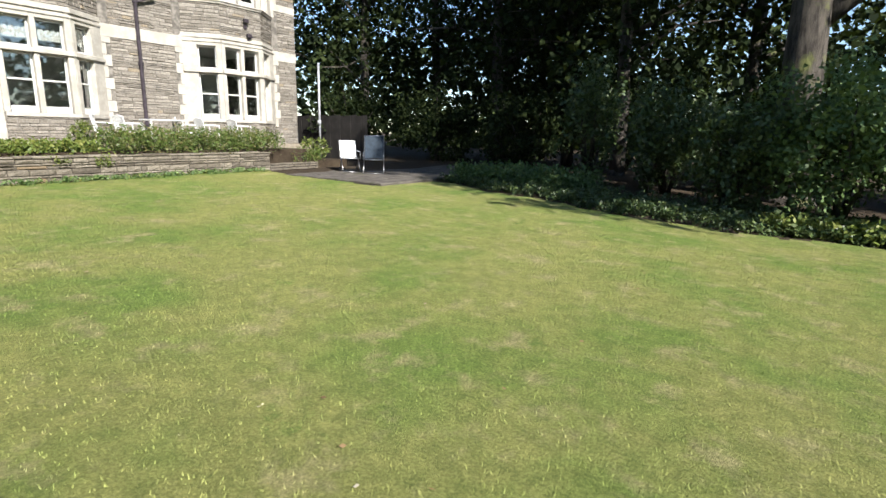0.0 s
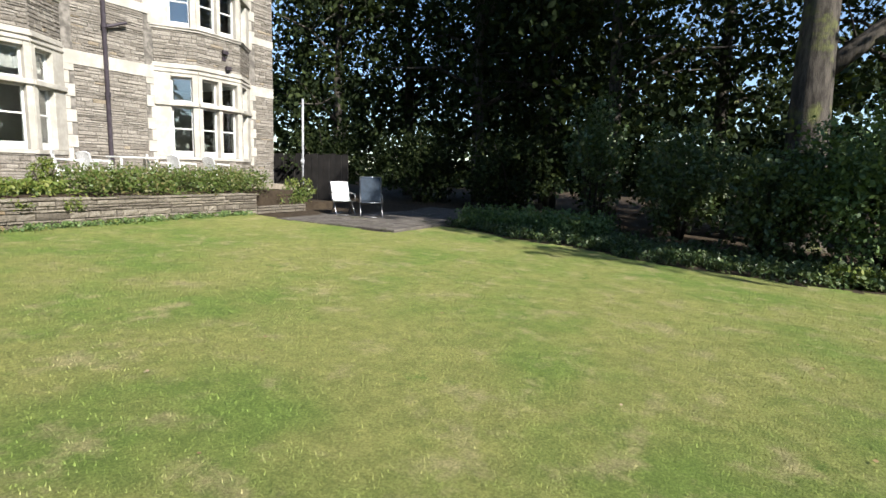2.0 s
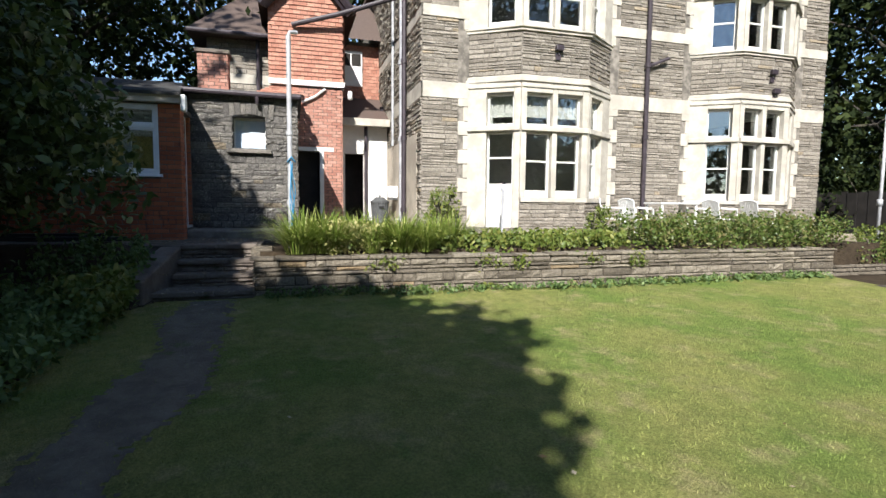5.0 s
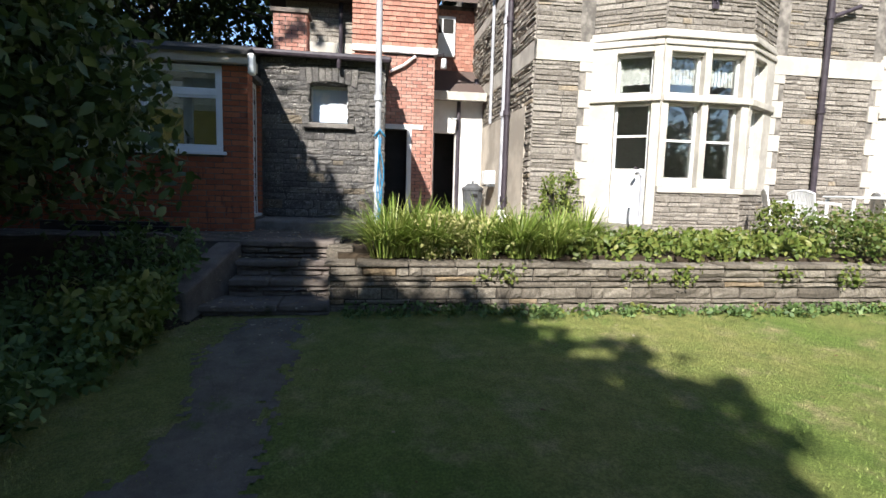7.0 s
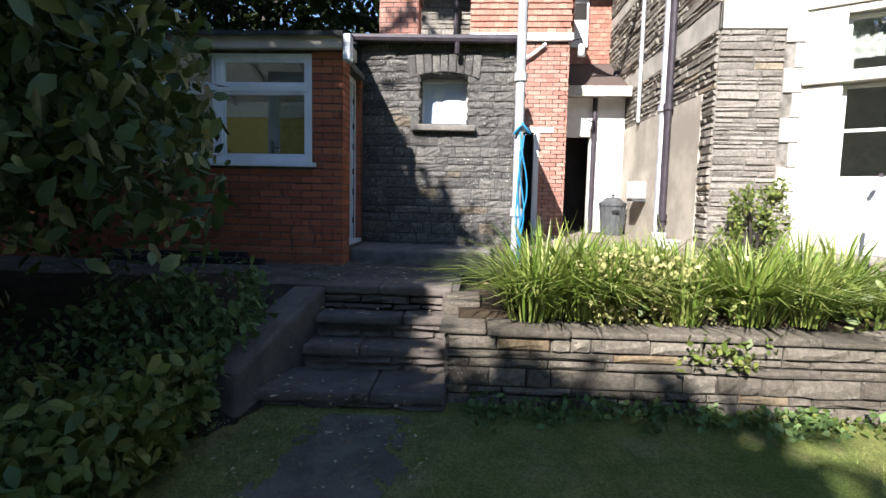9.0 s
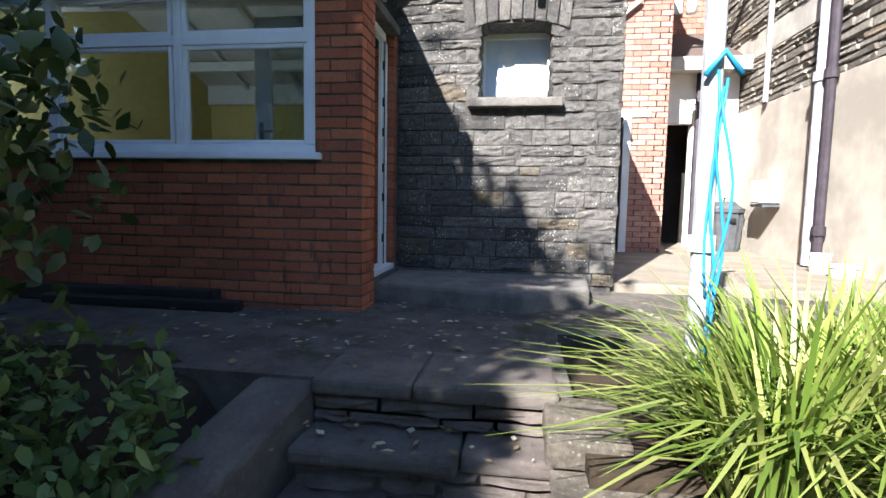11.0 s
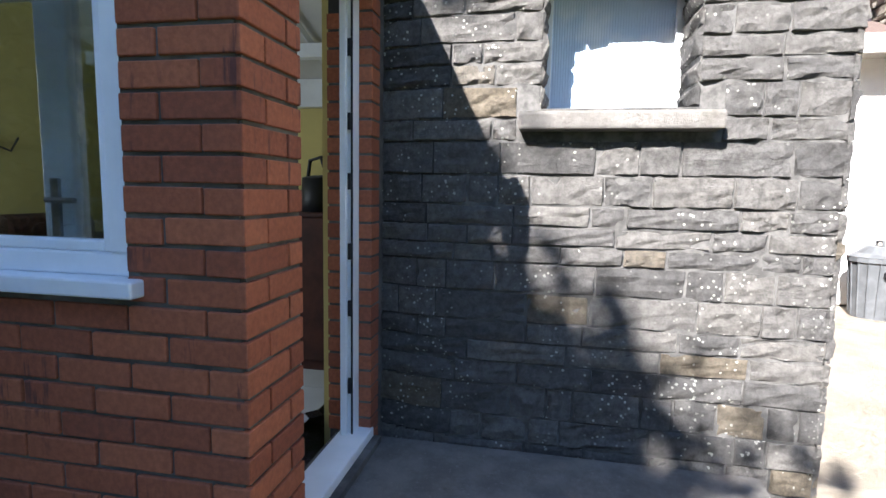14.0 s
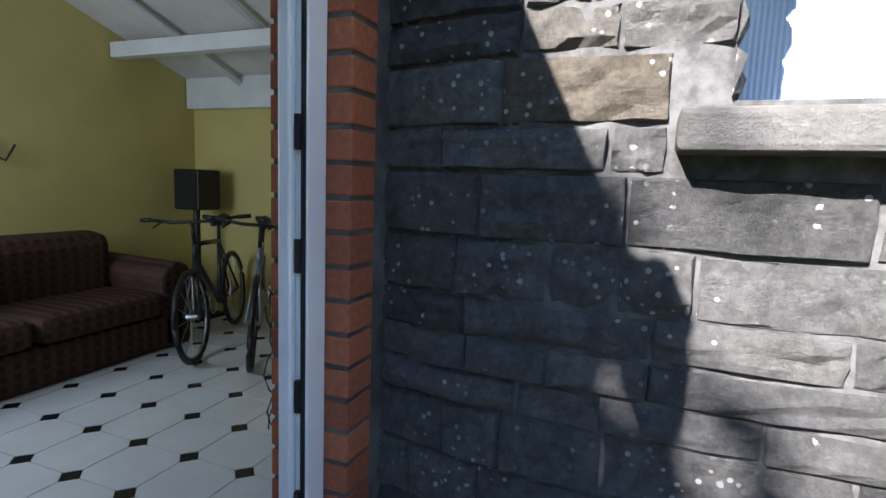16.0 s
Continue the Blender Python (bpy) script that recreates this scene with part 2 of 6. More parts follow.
def bark_mat():
    m = Mat("bark", 0.95, 0, 0.15)
    c = m.mix(m.step(m.noise(7, 8, 0.7, (1, 1, 0.25)), 0.35, 0.65), (0.035, 0.031, 0.027), (0.105, 0.092, 0.078))
    c = m.mix(m.step(m.noise(1.4, 5), 0.55, 0.7), c, (0.12, 0.13, 0.05))
    m.color(c).bump(m.noise(11, 9, 0.75, (1, 1, 0.22)), 1.0, 0.05)
    return m.m


BARK = bark_mat()


# ---- mesh helpers ----
class Build:
    """Collects boxes, prisms and quads into one mesh."""

    def __init__(self):
        self.v, self.f, self.mi = [], [], []
        self.cur = 0

    def quad(self, *p):
        n = len(self.v)
        self.v += [tuple(q) for q in p]
        self.f.append(tuple(range(n, n + len(p))))
        self.mi.append(self.cur)

    def box(self, x0, x1, y0, y1, z0, z1, ch=0.0):
        x0, x1, y0, y1, z0, z1 = min(x0, x1), max(x0, x1), min(y0, y1), max(y0, y1), min(z0, z1), max(z0, z1)
        n = len(self.v)
        self.v += [(x, y, z) for z in (z0, z1) for y in (y0, y1) for x in (x0, x1)]
        for a in ((0, 2, 3, 1), (4, 5, 7, 6), (0, 1, 5, 4), (2, 6, 7, 3), (0, 4, 6, 2), (1, 3, 7, 5)):
            self.f.append(tuple(n + i for i in a))
            self.mi.append(self.cur)

    def prism(self, poly, z0, z1):
        """An upright block over a plan, anticlockwise."""
        n, k = len(self.v), len(poly)
        self.v += [(x, y, z0) for x, y in poly] + [(x, y, z1) for x, y in poly]
        self.f.append(tuple(n + i for i in reversed(range(k))))
        self.f.append(tuple(n + k + i for i in range(k)))
        for i in range(k):
            j = (i + 1) % k
            self.f.append((n + i, n + j, n + k + j, n + k + i))
        self.mi += [self.cur] * (k + 2)

    def tube(self, pts, r, sides=8, r1=None):
        """A round bar along points."""
        pts = [Vector(p) for p in pts]
        n, k = len(self.v), len(pts)
        for i, p in enumerate(pts):
            d = (pts[min(i + 1, k - 1)] - pts[max(i - 1, 0)]).normalized()
            a = d.orthogonal().normalized() if abs(d.z) > 0.95 else d.cross(Vector((0, 0, 1))).normalized()
            b = d.cross(a)
            rr = r if r1 is None else r + (r1 - r) * i / max(1, k - 1)
            for s in range(sides):
                w = 2 * math.pi * s / sides
                self.v.append(tuple(p + a * (rr * math.cos(w)) + b * (rr * math.sin(w))))
        for i in range(k - 1):
            for s in range(sides):
                q = (s + 1) % sides
                self.f.append((n + i * sides + s, n + i * sides + q, n + (i + 1) * sides + q, n + (i + 1) * sides + s))
        self.f.append(tuple(n + s for s in reversed(range(sides))))
        self.f.append(tuple(n + (k - 1) * sides + s for s in range(sides)))
        self.mi += [self.cur] * ((k - 1) * sides + 2)

    def done(self, name, mats, parent=None, bevel=0.0, smooth=False, at=None):
        me = bpy.data.meshes.new(name)
        me.from_pydata(self.v, [], self.f)
        for m in mats if isinstance(mats, (list, tuple)) else [mats]:
            me.materials.append(m)
        me.polygons.foreach_set("material_index", self.mi)
        if smooth:
            me.polygons.foreach_set("use_smooth", [True] * len(me.polygons))
        me.update()
        ob = new(name, me)
        if at is not None:
            ob.matrix_basis = at
        if parent:
            ob.parent = parent
        if bevel:
            b = ob.modifiers.new("edge", "BEVEL")
            b.width, b.segments, b.limit_method = bevel, 2, "ANGLE"
        return ob


def block(name, x0, x1, y0, y1, z0, z1, mat, parent=None, bevel=0.0):
    b = Build()
    b.box(x0, x1, y0, y1, z0, z1)
    return b.done(name, mat, parent, bevel)


def empty(name, x=0.0, y=0.0, z=0.0):
    ob = new(name)
    ob.location = (x, y, z)
    return ob


class Plane:
    """A wall's own axes: u along, v up, d out."""

    def __init__(self, origin, along, out):
        self.o, self.u, self.n = Vector(origin), Vector(along).normalized(), Vector(out).normalized()

    def at(self, u, v, d=0.0):
        return tuple(self.o + self.u * u + Vector((0, 0, v)) + self.n * d)

    def box(self, b, u0, u1, v0, v1, d0, d1):
        n = len(b.v)
        b.v += [self.at(u, v, d) for d in (d0, d1) for v in (v0, v1) for u in (u0, u1)]
        flip = self.u.cross(Vector((0, 0, 1))).dot(self.n) < 0
        for a in ((0, 2, 3, 1), (4, 5, 7, 6), (0, 1, 5, 4), (2, 6, 7, 3), (0, 4, 6, 2), (1, 3, 7, 5)):
            a = tuple(reversed(a)) if flip else a
            b.f.append(tuple(n + i for i in a))
            b.mi.append(b.cur)

    def cut(self, b, u0, u1, v0, v1, d0, d1, holes):
        """A slab with rectangular holes (u0, u1, v0, v1)."""
        us = sorted({u0, u1, *[h for q in holes for h in q[:2] if u0 < h < u1]})
        vs = sorted({v0, v1, *[h for q in holes for h in q[2:] if v0 < h < v1]})
        for a, c in zip(us, us[1:]):
            run = None
            for e, g in zip(vs, vs[1:]):
                mu, mv = (a + c) / 2, (e + g) / 2
                if any(h[0] < mu < h[1] and h[2] < mv < h[3] for h in holes):
                    if run:
                        self.box(b, a, c, run[0], run[1], d0, d1)
                    run = None
                else:
                    run = (run[0], g) if run else (e, g)
            if run:
                self.box(b, a, c, run[0], run[1], d0, d1)


def courses(rng, u0, u1, v0, v1, h, w, holes=(), hv=0.3, wv=0.5):
    """Coursed stones: rectangles (u0, u1, v0, v1) that miss the holes."""
    out, v = [], v0
    while v < v1 - 0.02:
        t = min(v1, v + h * rng.uniform(1 - hv, 1 + hv))
        if v1 - t < h * 0.4:
            t = v1
        blocked = sorted((a, b) for a, b, c, d in holes if c < t - 0.02 and d > v + 0.02)
        spans, s = [], u0
        for a, b in blocked:
            if a > s + 0.02:
                spans.append((s, min(a, u1)))
            s = max(s, b)
        if s < u1 - 0.02:
            spans.append((s, u1))
        for a, b in spans:
            u = a
            while u < b - 0.01:
                e = u + w * rng.uniform(1 - wv, 1 + wv)
                if b - e < w * 0.35:
                    e = b
                out.append((u, e, v, t))
                u = e
        v = t
    return out


def stone_face(b, pl, rng, s, joint, depth, rough, grid=1, cham=0.012):
    """One rough-faced stone on a wall plane."""
    u0, u1, v0, v1 = s
    u0, u1, v0, v1 = u0 + joint / 2, u1 - joint / 2, v0 + joint / 2, v1 - joint / 2
    if u1 - u0 < 0.02 or v1 - v0 < 0.015:
        return
    j = lambda k: rng.uniform(-k, k)
    d = depth * rng.uniform(0.55, 1.25)
    c = min(cham, (u1 - u0) * 0.25, (v1 - v0) * 0.25)
    flip = pl.u.cross(Vector((0, 0, 1))).dot(pl.n) < 0
    nu, nv = {1: (2, 2), 2: (4, 3), 3: (7, 5)}[grid]
    n = len(b.v)
    ring_back = [(u0, v0), (u1, v0), (u1, v1), (u0, v1)]
    front = {}
    for iv in range(nv):
        for iu in range(nu):
            fu, fv = iu / (nu - 1), iv / (nv - 1)
            inner = 0 < iu < nu - 1 and 0 < iv < nv - 1
            u = u0 + c + (u1 - u0 - 2 * c) * fu + j(c * 0.6)
            v = v0 + c + (v1 - v0 - 2 * c) * fv + j(c * 0.6)
            front[iu, iv] = len(b.v)
            w = pl.at(u, v)
            q = noise.fractal((w[0] * 12, w[1] * 12, w[2] * 26 + d * 400), 1.0, 2.0, 3)
            b.v.append(pl.at(u, v, d + (q * rough * 2.0 if grid == 3 else j(rough)) + (rough * (0.35 if grid == 3 else 1.0) if inner else -rough * 0.25)))
    back = []
    for u, v in ring_back:
        back.append(len(b.v))
        b.v.append(pl.at(u + j(c * 0.4), v + j(c * 0.4), -0.004))

    def face(*q):
        b.f.append(tuple(reversed(q)) if flip else q)
        b.mi.append(b.cur)

    for iv in range(nv - 1):
        for iu in range(nu - 1):
            face(front[iu, iv], front[iu + 1, iv], front[iu + 1, iv + 1], front[iu, iv + 1])
    bot = [front[i, 0] for i in range(nu)]
    top = [front[i, nv - 1] for i in range(nu)]
    lef = [front[0, i] for i in range(nv)]
    rig = [front[nu - 1, i] for i in range(nv)]
    face(back[0], back[1], *reversed(bot))
    face(back[2], back[3], *top)
    face(back[3], back[0], *lef)
    face(back[1], back[2], *reversed(rig))


def masonry(pl, seed, stones, mat_one, mat_stuff, parent, name, joint, depth, rough, grid=1, near=None, cham=0.012):
    """Stones of one wall: those for which near(stone) holds are parts, the rest one mesh."""
    rng = random.Random(seed)
    rest = Build()
    for s in stones:
        if near and near(s):
            b = Build()
            stone_face(b, pl, rng, s, joint, depth, rough, grid, cham)
            if b.v:
                b.done(name, mat_one, parent)
        else:
            stone_face(rest, pl, rng, s, joint, depth, rough, 1, cham)
    if rest.v:
        tagged(rest.done(name + "work", mat_stuff, parent), kind="stuff")


def leaf_cloud(rng, centres, per, spread, size, droop=0.3, long=1.6, fine=False):
    """Folded leaves scattered round clump centres; numpy arrays of verts and faces."""
    cs = np.asarray(centres)
    n = len(cs) * per
    c = np.repeat(cs, per, axis=0)
    off = rng.normal(0, 1, (n, 3))
    off /= np.linalg.norm(off, axis=1)[:, None] + 1e-6
    off *= (rng.random(n) ** 0.45)[:, None] * np.asarray(spread)
    p = c + off
    a = rng.normal(0, 1, (n, 3))
    a[:, 2] -= droop
    a /= np.linalg.norm(a, axis=1)[:, None]
    k = rng.normal(0, 1, (n, 3)) + np.array([0, 0, 0.9])
    s = np.cross(a, k)
    s /= np.linalg.norm(s, axis=1)[:, None] + 1e-6
    nn = np.cross(s, a)
    L = (size * rng.uniform(0.55, 1.3, n))[:, None]
    W = L / long * 0.5
    base, tip, mid = p - a * L * 0.5, p + a * L * 0.5, p + nn * L * 0.08
    lft, rgt = mid + s * W - nn * L * 0.1, mid - s * W - nn * L * 0.1
    if fine:
        W = W * 0.82
        lo, hi = p - a * L * 0.22, p + a * L * 0.16
        sag = nn * L * 0.1
        v = np.stack([base, lo - s * W, hi - s * W * 0.85, tip - sag, hi + s * W * 0.85, lo + s * W, mid], axis=1).reshape(-1, 3)
        i = np.arange(n)[:, None] * 7
        f = np.concatenate([i + [0, 1, 6], i + [1, 2, 6], i + [2, 3, 6], i + [3, 4, 6], i + [4, 5, 6], i + [5, 0, 6]], axis=1).reshape(-1, 3)
        return v, f
    v = np.stack([base, rgt, tip, lft], axis=1).reshape(-1, 3)
    i = np.arange(n)[:, None] * 4
    f = np.concatenate([i + [0, 1, 2], i + [0, 2, 3]], axis=1).reshape(-1, 3)
    return v, f


def array_mesh(name, v, f, mat, parent=None):
    me = bpy.data.meshes.new(name)
    me.vertices.add(len(v))
    me.vertices.foreach_set("co", np.asarray(v, dtype=np.float32).ravel())
    k = f.shape[1]
    me.loops.add(f.size)
    me.loops.foreach_set("vertex_index", f.astype(np.int32).ravel())
    me.polygons.add(len(f))
    me.polygons.foreach_set("loop_start", np.arange(0, f.size, k, dtype=np.int32))
    me.polygons.foreach_set("loop_total", np.full(len(f), k, dtype=np.int32))
    me.materials.append(mat)
    me.update(calc_edges=True)
    ob = new(name, me)
    if parent:
        ob.parent = parent
    return ob


def ground_z(x, y):
    """The lawn climbs gently to the retaining wall."""
    return 0.028 * min(max(-x - 1.2, -3.0), 12.0) + 0.012 * math.sin(x * 1.3 + y * 0.7)


# ---- ground ----
def ground_sheet():
    xs = [-400, -120, -60, -40, -30, -24, -20, -17] + [-14 + i * 0.5 for i in range(33)] + [4, 8, 15, 30, 60, 120, 400]
    ys = [-400, -120, -60, -30, -15, -9, -6] + [-4 + i * 0.5 for i in range(41)] + [20, 26, 34, 60, 120, 400]
    v = [(x, y, ground_z(x, y)) for y in ys for x in xs]
    n = len(xs)
    f = [(j * n + i, j * n + i + 1, (j + 1) * n + i + 1, (j + 1) * n + i) for j in range(len(ys) - 1) for i in range(n - 1)]
    b = Build()
    b.v, b.f, b.mi = v, f, [0] * len(f)
    return tagged(b.done("ground", SOIL, smooth=True), "dark leaf-strewn soil under the trees", "ground", kind="structure")


def patch(name, mat, inside, x0, x1, y0, y1, step, lift):
    """A strip of ground cover that follows the ground's fall."""
    b, ids = Build(), {}
    nx, ny = round((x1 - x0) / step), round((y1 - y0) / step)

    def vid(i, j):
        if (i, j) not in ids:
            x, y = x0 + i * step, y0 + j * step
            ids[i, j] = len(b.v)
            b.v.append((x, y, ground_z(x, y) + lift))
        return ids[i, j]

    for i in range(nx):
        for j in range(ny):
            if inside(x0 + (i + 0.5) * step, y0 + (j + 0.5) * step):
                b.f.append((vid(i, j), vid(i + 1, j), vid(i + 1, j + 1), vid(i, j + 1)))
                b.mi.append(0)
    return b.done(name, mat, smooth=True)


def edge_y(x):
    """Far edge of the lawn, along the shrubs."""
    return (9.36 if x < -8.4 else 11.6 - 1.9 * min(1.0, (x + 8.4) / 6.0)) + 0.12 * math.sin(x * 2.3) + 0.06 * math.sin(x * 7.1)


def near_y(x):
    """Edge of the lawn along the path and the shady bank."""
    return -2.6 + 0.05 * math.sin(x * 1.9)


ground_sheet()
lawn = tagged(patch("lawn", LAWN, lambda x, y: near_y(x) < y < edge_y(x), -12.95, 14.0, -2.8, 12.0, 0.14, 0.02), "short mown lawn, green with dry yellow patches", "lawn", kind="structure")


def on_path(x, y):
    c = -1.25 - 0.03 * (x + 12) + 0.08 * math.sin(x * 1.7)
    w = 0.30 + 0.05 * math.sin(x * 3.1) + 0.1 * noise.noise((x * 4, y * 4, 0)) + 0.11 * noise.noise((x * 15, y * 15, 0))
    return abs(y - c) < w and x < -4.5


tagged(patch("path", PATH, on_path, -12.7, -4.4, -2.0, -0.6, 0.03, 0.026), "worn stony footpath trodden into the lawn", "path", kind="structure")


def grass():
    rng = np.random.default_rng(3)
    n = 160000
    x = -12.8 + 13.6 * rng.random(n) ** 0.95
    y = -2.2 + 11.4 * rng.random(n) ** 1.4
    keep = np.array([near_y(a) < b < edge_y(a) - 0.05 and not (on_path(a, b) and k > 0.2) for a, b, k in zip(x, y, rng.random(n))])
    x, y = x[keep], y[keep]
    n = len(x)
    z = np.array([ground_z(a, b) for a, b in zip(x, y)]) + 0.017
    p = np.stack([x, y, z], 1)
    w = rng.random(n) * 2 * math.pi
    side = np.stack([np.cos(w), np.sin(w), 0 * w], 1) * rng.uniform(0.002, 0.0045, n)[:, None]
    tip = np.stack([-np.sin(w), np.cos(w), 0 * w], 1) * rng.uniform(-0.03, 0.03, n)[:, None]
    tip[:, 2] = rng.uniform(0.008, 0.024, n)
    v = np.stack([p - side, p + side, p + tip], 1).reshape(-1, 3)
    f = np.arange(3 * n).reshape(-1, 3)
    tagged(array_mesh("grass_blades", v, f, BLADE), "short mown grass blades on the lawn", "grass", kind="stuff")


grass()

# terrace: paved ground behind the retaining wall
terrace = empty("terrace", -14, 2, 1)
tagged(terrace, "paved terrace with worn mossy concrete beside the house", "terrace", kind="structure")
b = Build()
b.prism([(-30, -9), (-13.72, -9), (-13.72, -0.8), (-13.72, -0.75), (-16.3, -0.75), (-16.3, 1.7), (-30, 1.7)], -0.3, 1.0)
b.done("paving", PAVING, terrace)
block("yard_paving", -30, -16.28, -0.2, 2.42, 0.8, 1.08, YARD, terrace, 0.02)
block("bed_soil", -14.72, -13.25, -0.74, 11.2, 0.1, 0.93, SOIL, terrace)
block("yard_apron", -16.29, -14.7, -0.752, 2.3, 0.4, 0.998, PAVING, terrace)
block("house_path", -16.6, -14.7, 2.3, 13.0, 0.6, 1.02, YARD, terrace, 0.02)
b = Build()
b.prism([(-16.2, -2.14), (-15.48, -2.1), (-15.2, -0.95), (-15.6, -0.45), (-16.2, -0.4)], 0.9, 1.14)
b.done("door_slab", DOOR_SLAB, terrace, 0.03)
block("cellar_fill", -16.6, -13.3, 11.2, 13.0, 0.0, 0.55, SOIL, terrace)

# steps
steps = empty("garden_steps", -13, -1.3, 0.3)
tagged(steps, "four worn stone garden steps with leaf litter", "steps", kind="structure")
for i, (xf, zt, yl) in enumerate(((-12.77, 0.47, -2.05), (-13.2, 0.645, -1.87), (-13.46, 0.82, -1.85), (-13.66, 1.014, -1.84))):
    rng = random.Random(i)
    b = Build()
    cuts = [yl, yl + (abs(yl) - 0.8) * rng.uniform(0.35, 0.65), -0.8]
    for a, c in zip(cuts, cuts[1:]):
        b.box(xf + rng.uniform(-0.03, 0.02), xf - 0.5, a + 0.004, c - 0.004, zt - 0.07, zt + rng.uniform(-0.006, 0.004))
    b.done("tread", STEP, steps, 0.018)
    b = Build()
    pl = Plane((xf - 0.05, 0, 0), (0, 1, 0), (1, 0, 0))
    b.box(xf - 0.06, xf - 0.5, yl, -0.8, zt - 0.32, zt - 0.072)
    for s in courses(rng, yl, -0.8, zt - 0.2, zt - 0.072, 0.07, 0.3):
        stone_face(b, pl, rng, s, 0.012, 0.022, 0.016, 2)
    b.done("riser", STEP, steps)
b = Build()
b.prism([(-13.72, -2.1), (-12.62, -2.36), (-12.56, -2.07), (-13.72, -1.83)], 0.2, 0.7)
cheek = b.done("cheek_stone", STEP, steps, 0.03)
for vtx in cheek.data.vertices:
    if vtx.co.z > 0.5:
        vtx.co.z = 0.62 + (-12.5 - vtx.co.x) * 0.31


def bank_sheet():
    b = Build()
    xs, ys = [-13.8 + 0.3 * i for i in range(22)], [-9 + 0.3 * j for j in range(25)]
    for x in xs:
        for y in ys:
            lo = ground_z(x, y)
            up = min(1, max(0, (-12.2 - x) / 1.5)) * 0.68
            k = min(1.0, max(0.0, (-1.95 - y) / 0.5))
            b.v.append((x, min(y, -1.9), lo - 0.03 + k * (0.06 + up + 0.05 * noise.noise((x * 1.5, y * 1.5, 0)))))
    n = len(ys)
    for i in range(len(xs) - 1):
        for j in range(n - 1):
            b.f.append((i * n + j, (i + 1) * n + j, (i + 1) * n + j + 1, i * n + j + 1))
            b.mi.append(0)
    tagged(b.done("bank", SOIL, smooth=True), "shady earth bank with leaf litter", "bank", kind="structure")


bank_sheet()

# patio at the house's far corner
patio = empty("patio", -11, 12, 0.2)
tagged(patio, "low paved patio of weathered slabs", "patio", kind="structure")
b = Build()
b.box(-14.5, -8.45, 9.36, 17.0, -0.2, 0.25)
b.done("patio_base", PAVING, patio, 0.02)
rng = random.Random(8)
slab = Build()
slab.box(-0.295, 0.295, -0.295, 0.295, 0, 0.045)
slab_ob = slab.done("slab", PAVING, patio, 0.008)
slab_ob.location = (-8.74 - patio.location.x, 9.65 - patio.location.y, 0.252 - patio.location.z)
for i in range(9):
    for j in range(12):
        if (i, j) != (0, 0):
            o = new("slab", slab_ob.data)
            o.parent = patio
            o.location = (-8.74 - 0.6 * i - patio.location.x, 9.65 + 0.6 * j - patio.location.y, 0.252 + rng.uniform(-0.004, 0.006) - patio.location.z)


def keep_place(root):
    """Parts written in world places keep them under their thing."""
    inv = Matrix.Translation(root.location).inverted()
    for o in root.children:
        if o.location.length < 1e-6:
            o.matrix_parent_inverse = inv


# ---- the house ----
HX, HY0, HY1, HTOP = -16.6, 2.4, 13.65, 8.5
house = empty("house", HX, 8, 1)
tagged(house, "large Victorian house of coursed stone with canted bays", "house", kind="structure")
FRONT = Plane((HX, 0, 0), (0, 1, 0), (1, 0, 0))
BAYS = ((3.45, 4.42, 6.02, 6.97, True), (9.28, 10.2, 11.7, 12.62, False))
BX = -15.96
ZS, ZT, ZH, ZU, ZU2, ZUH = 1.80, 3.28, 4.04, 5.40, 6.72, 7.45
holes = [(a + 0.12, d - 0.12, 1.2, 7.6) for a, _, _, d, _ in BAYS]
b = Build()
FRONT.cut(b, HY0, HY1, 0.6, HTOP, -0.45, 0.0, holes)
b.done("front_wall", MORTAR, house)
b = Build()
SIDE = Plane((0, HY0, 0), (-1, 0, 0), (0, -1, 0))
SIDE.cut(b, 17.05, 27.0, 0.6, HTOP, -0.4, 0.0, [])
b.box(-27, -26.6, 2.4, 13.65, 0.6, HTOP)
b.box(-26.6, HX - 0.45, 13.25, 13.65, 0.6, HTOP)
b.done("side_wall", MORTAR, house)
b = Build()
b.box(-26.5, HX - 0.46, 2.82, 13.2, 4.25, 4.4)
b.box(-26.5, HX - 0.46, 2.82, 13.2, 0.9, 1.2)
b.box(-20.6, -20.5, 2.82, 13.2, 1.2, HTOP)
b.done("inner_floor", WHITEWASH, house)
# roof with eaves
b = Build()
e = 0.55
b.v += [(HX + e, HY0 - 0.25, HTOP), (HX + e, HY1 + e, HTOP), (-27.5, HY1 + e, HTOP), (-27.5, HY0 - 0.25, HTOP), (-20, 6, 12), (-20, 10, 12),
        (HX + e, HY0 - 0.25, HTOP - 0.16), (HX + e, HY1 + e, HTOP - 0.16), (-27.5, HY1 + e, HTOP - 0.16), (-27.5, HY0 - 0.25, HTOP - 0.16)]
b.f += [(0, 1, 5, 4), (1, 2, 5), (2, 3, 4, 5), (3, 0, 4), (6, 7, 1, 0), (7, 8, 2, 1), (9, 8, 7, 6), (8, 9, 3, 2), (9, 6, 0, 3)]
b.mi += [0] * 9
b.done("roof", SLATE, house)
b = Build()
for y in (HY1 + 0.1,):
    FRONT.box(b, y, y + 0.12, HTOP - 0.75, HTOP - 0.17, 0.0, 0.5)
FRONT.box(b, HY0 - 0.2, HY1 + 0.5, HTOP - 0.17, HTOP - 0.04, 0.56, 0.68)
b.done("eaves_gutter", IRON, house, 0.01)

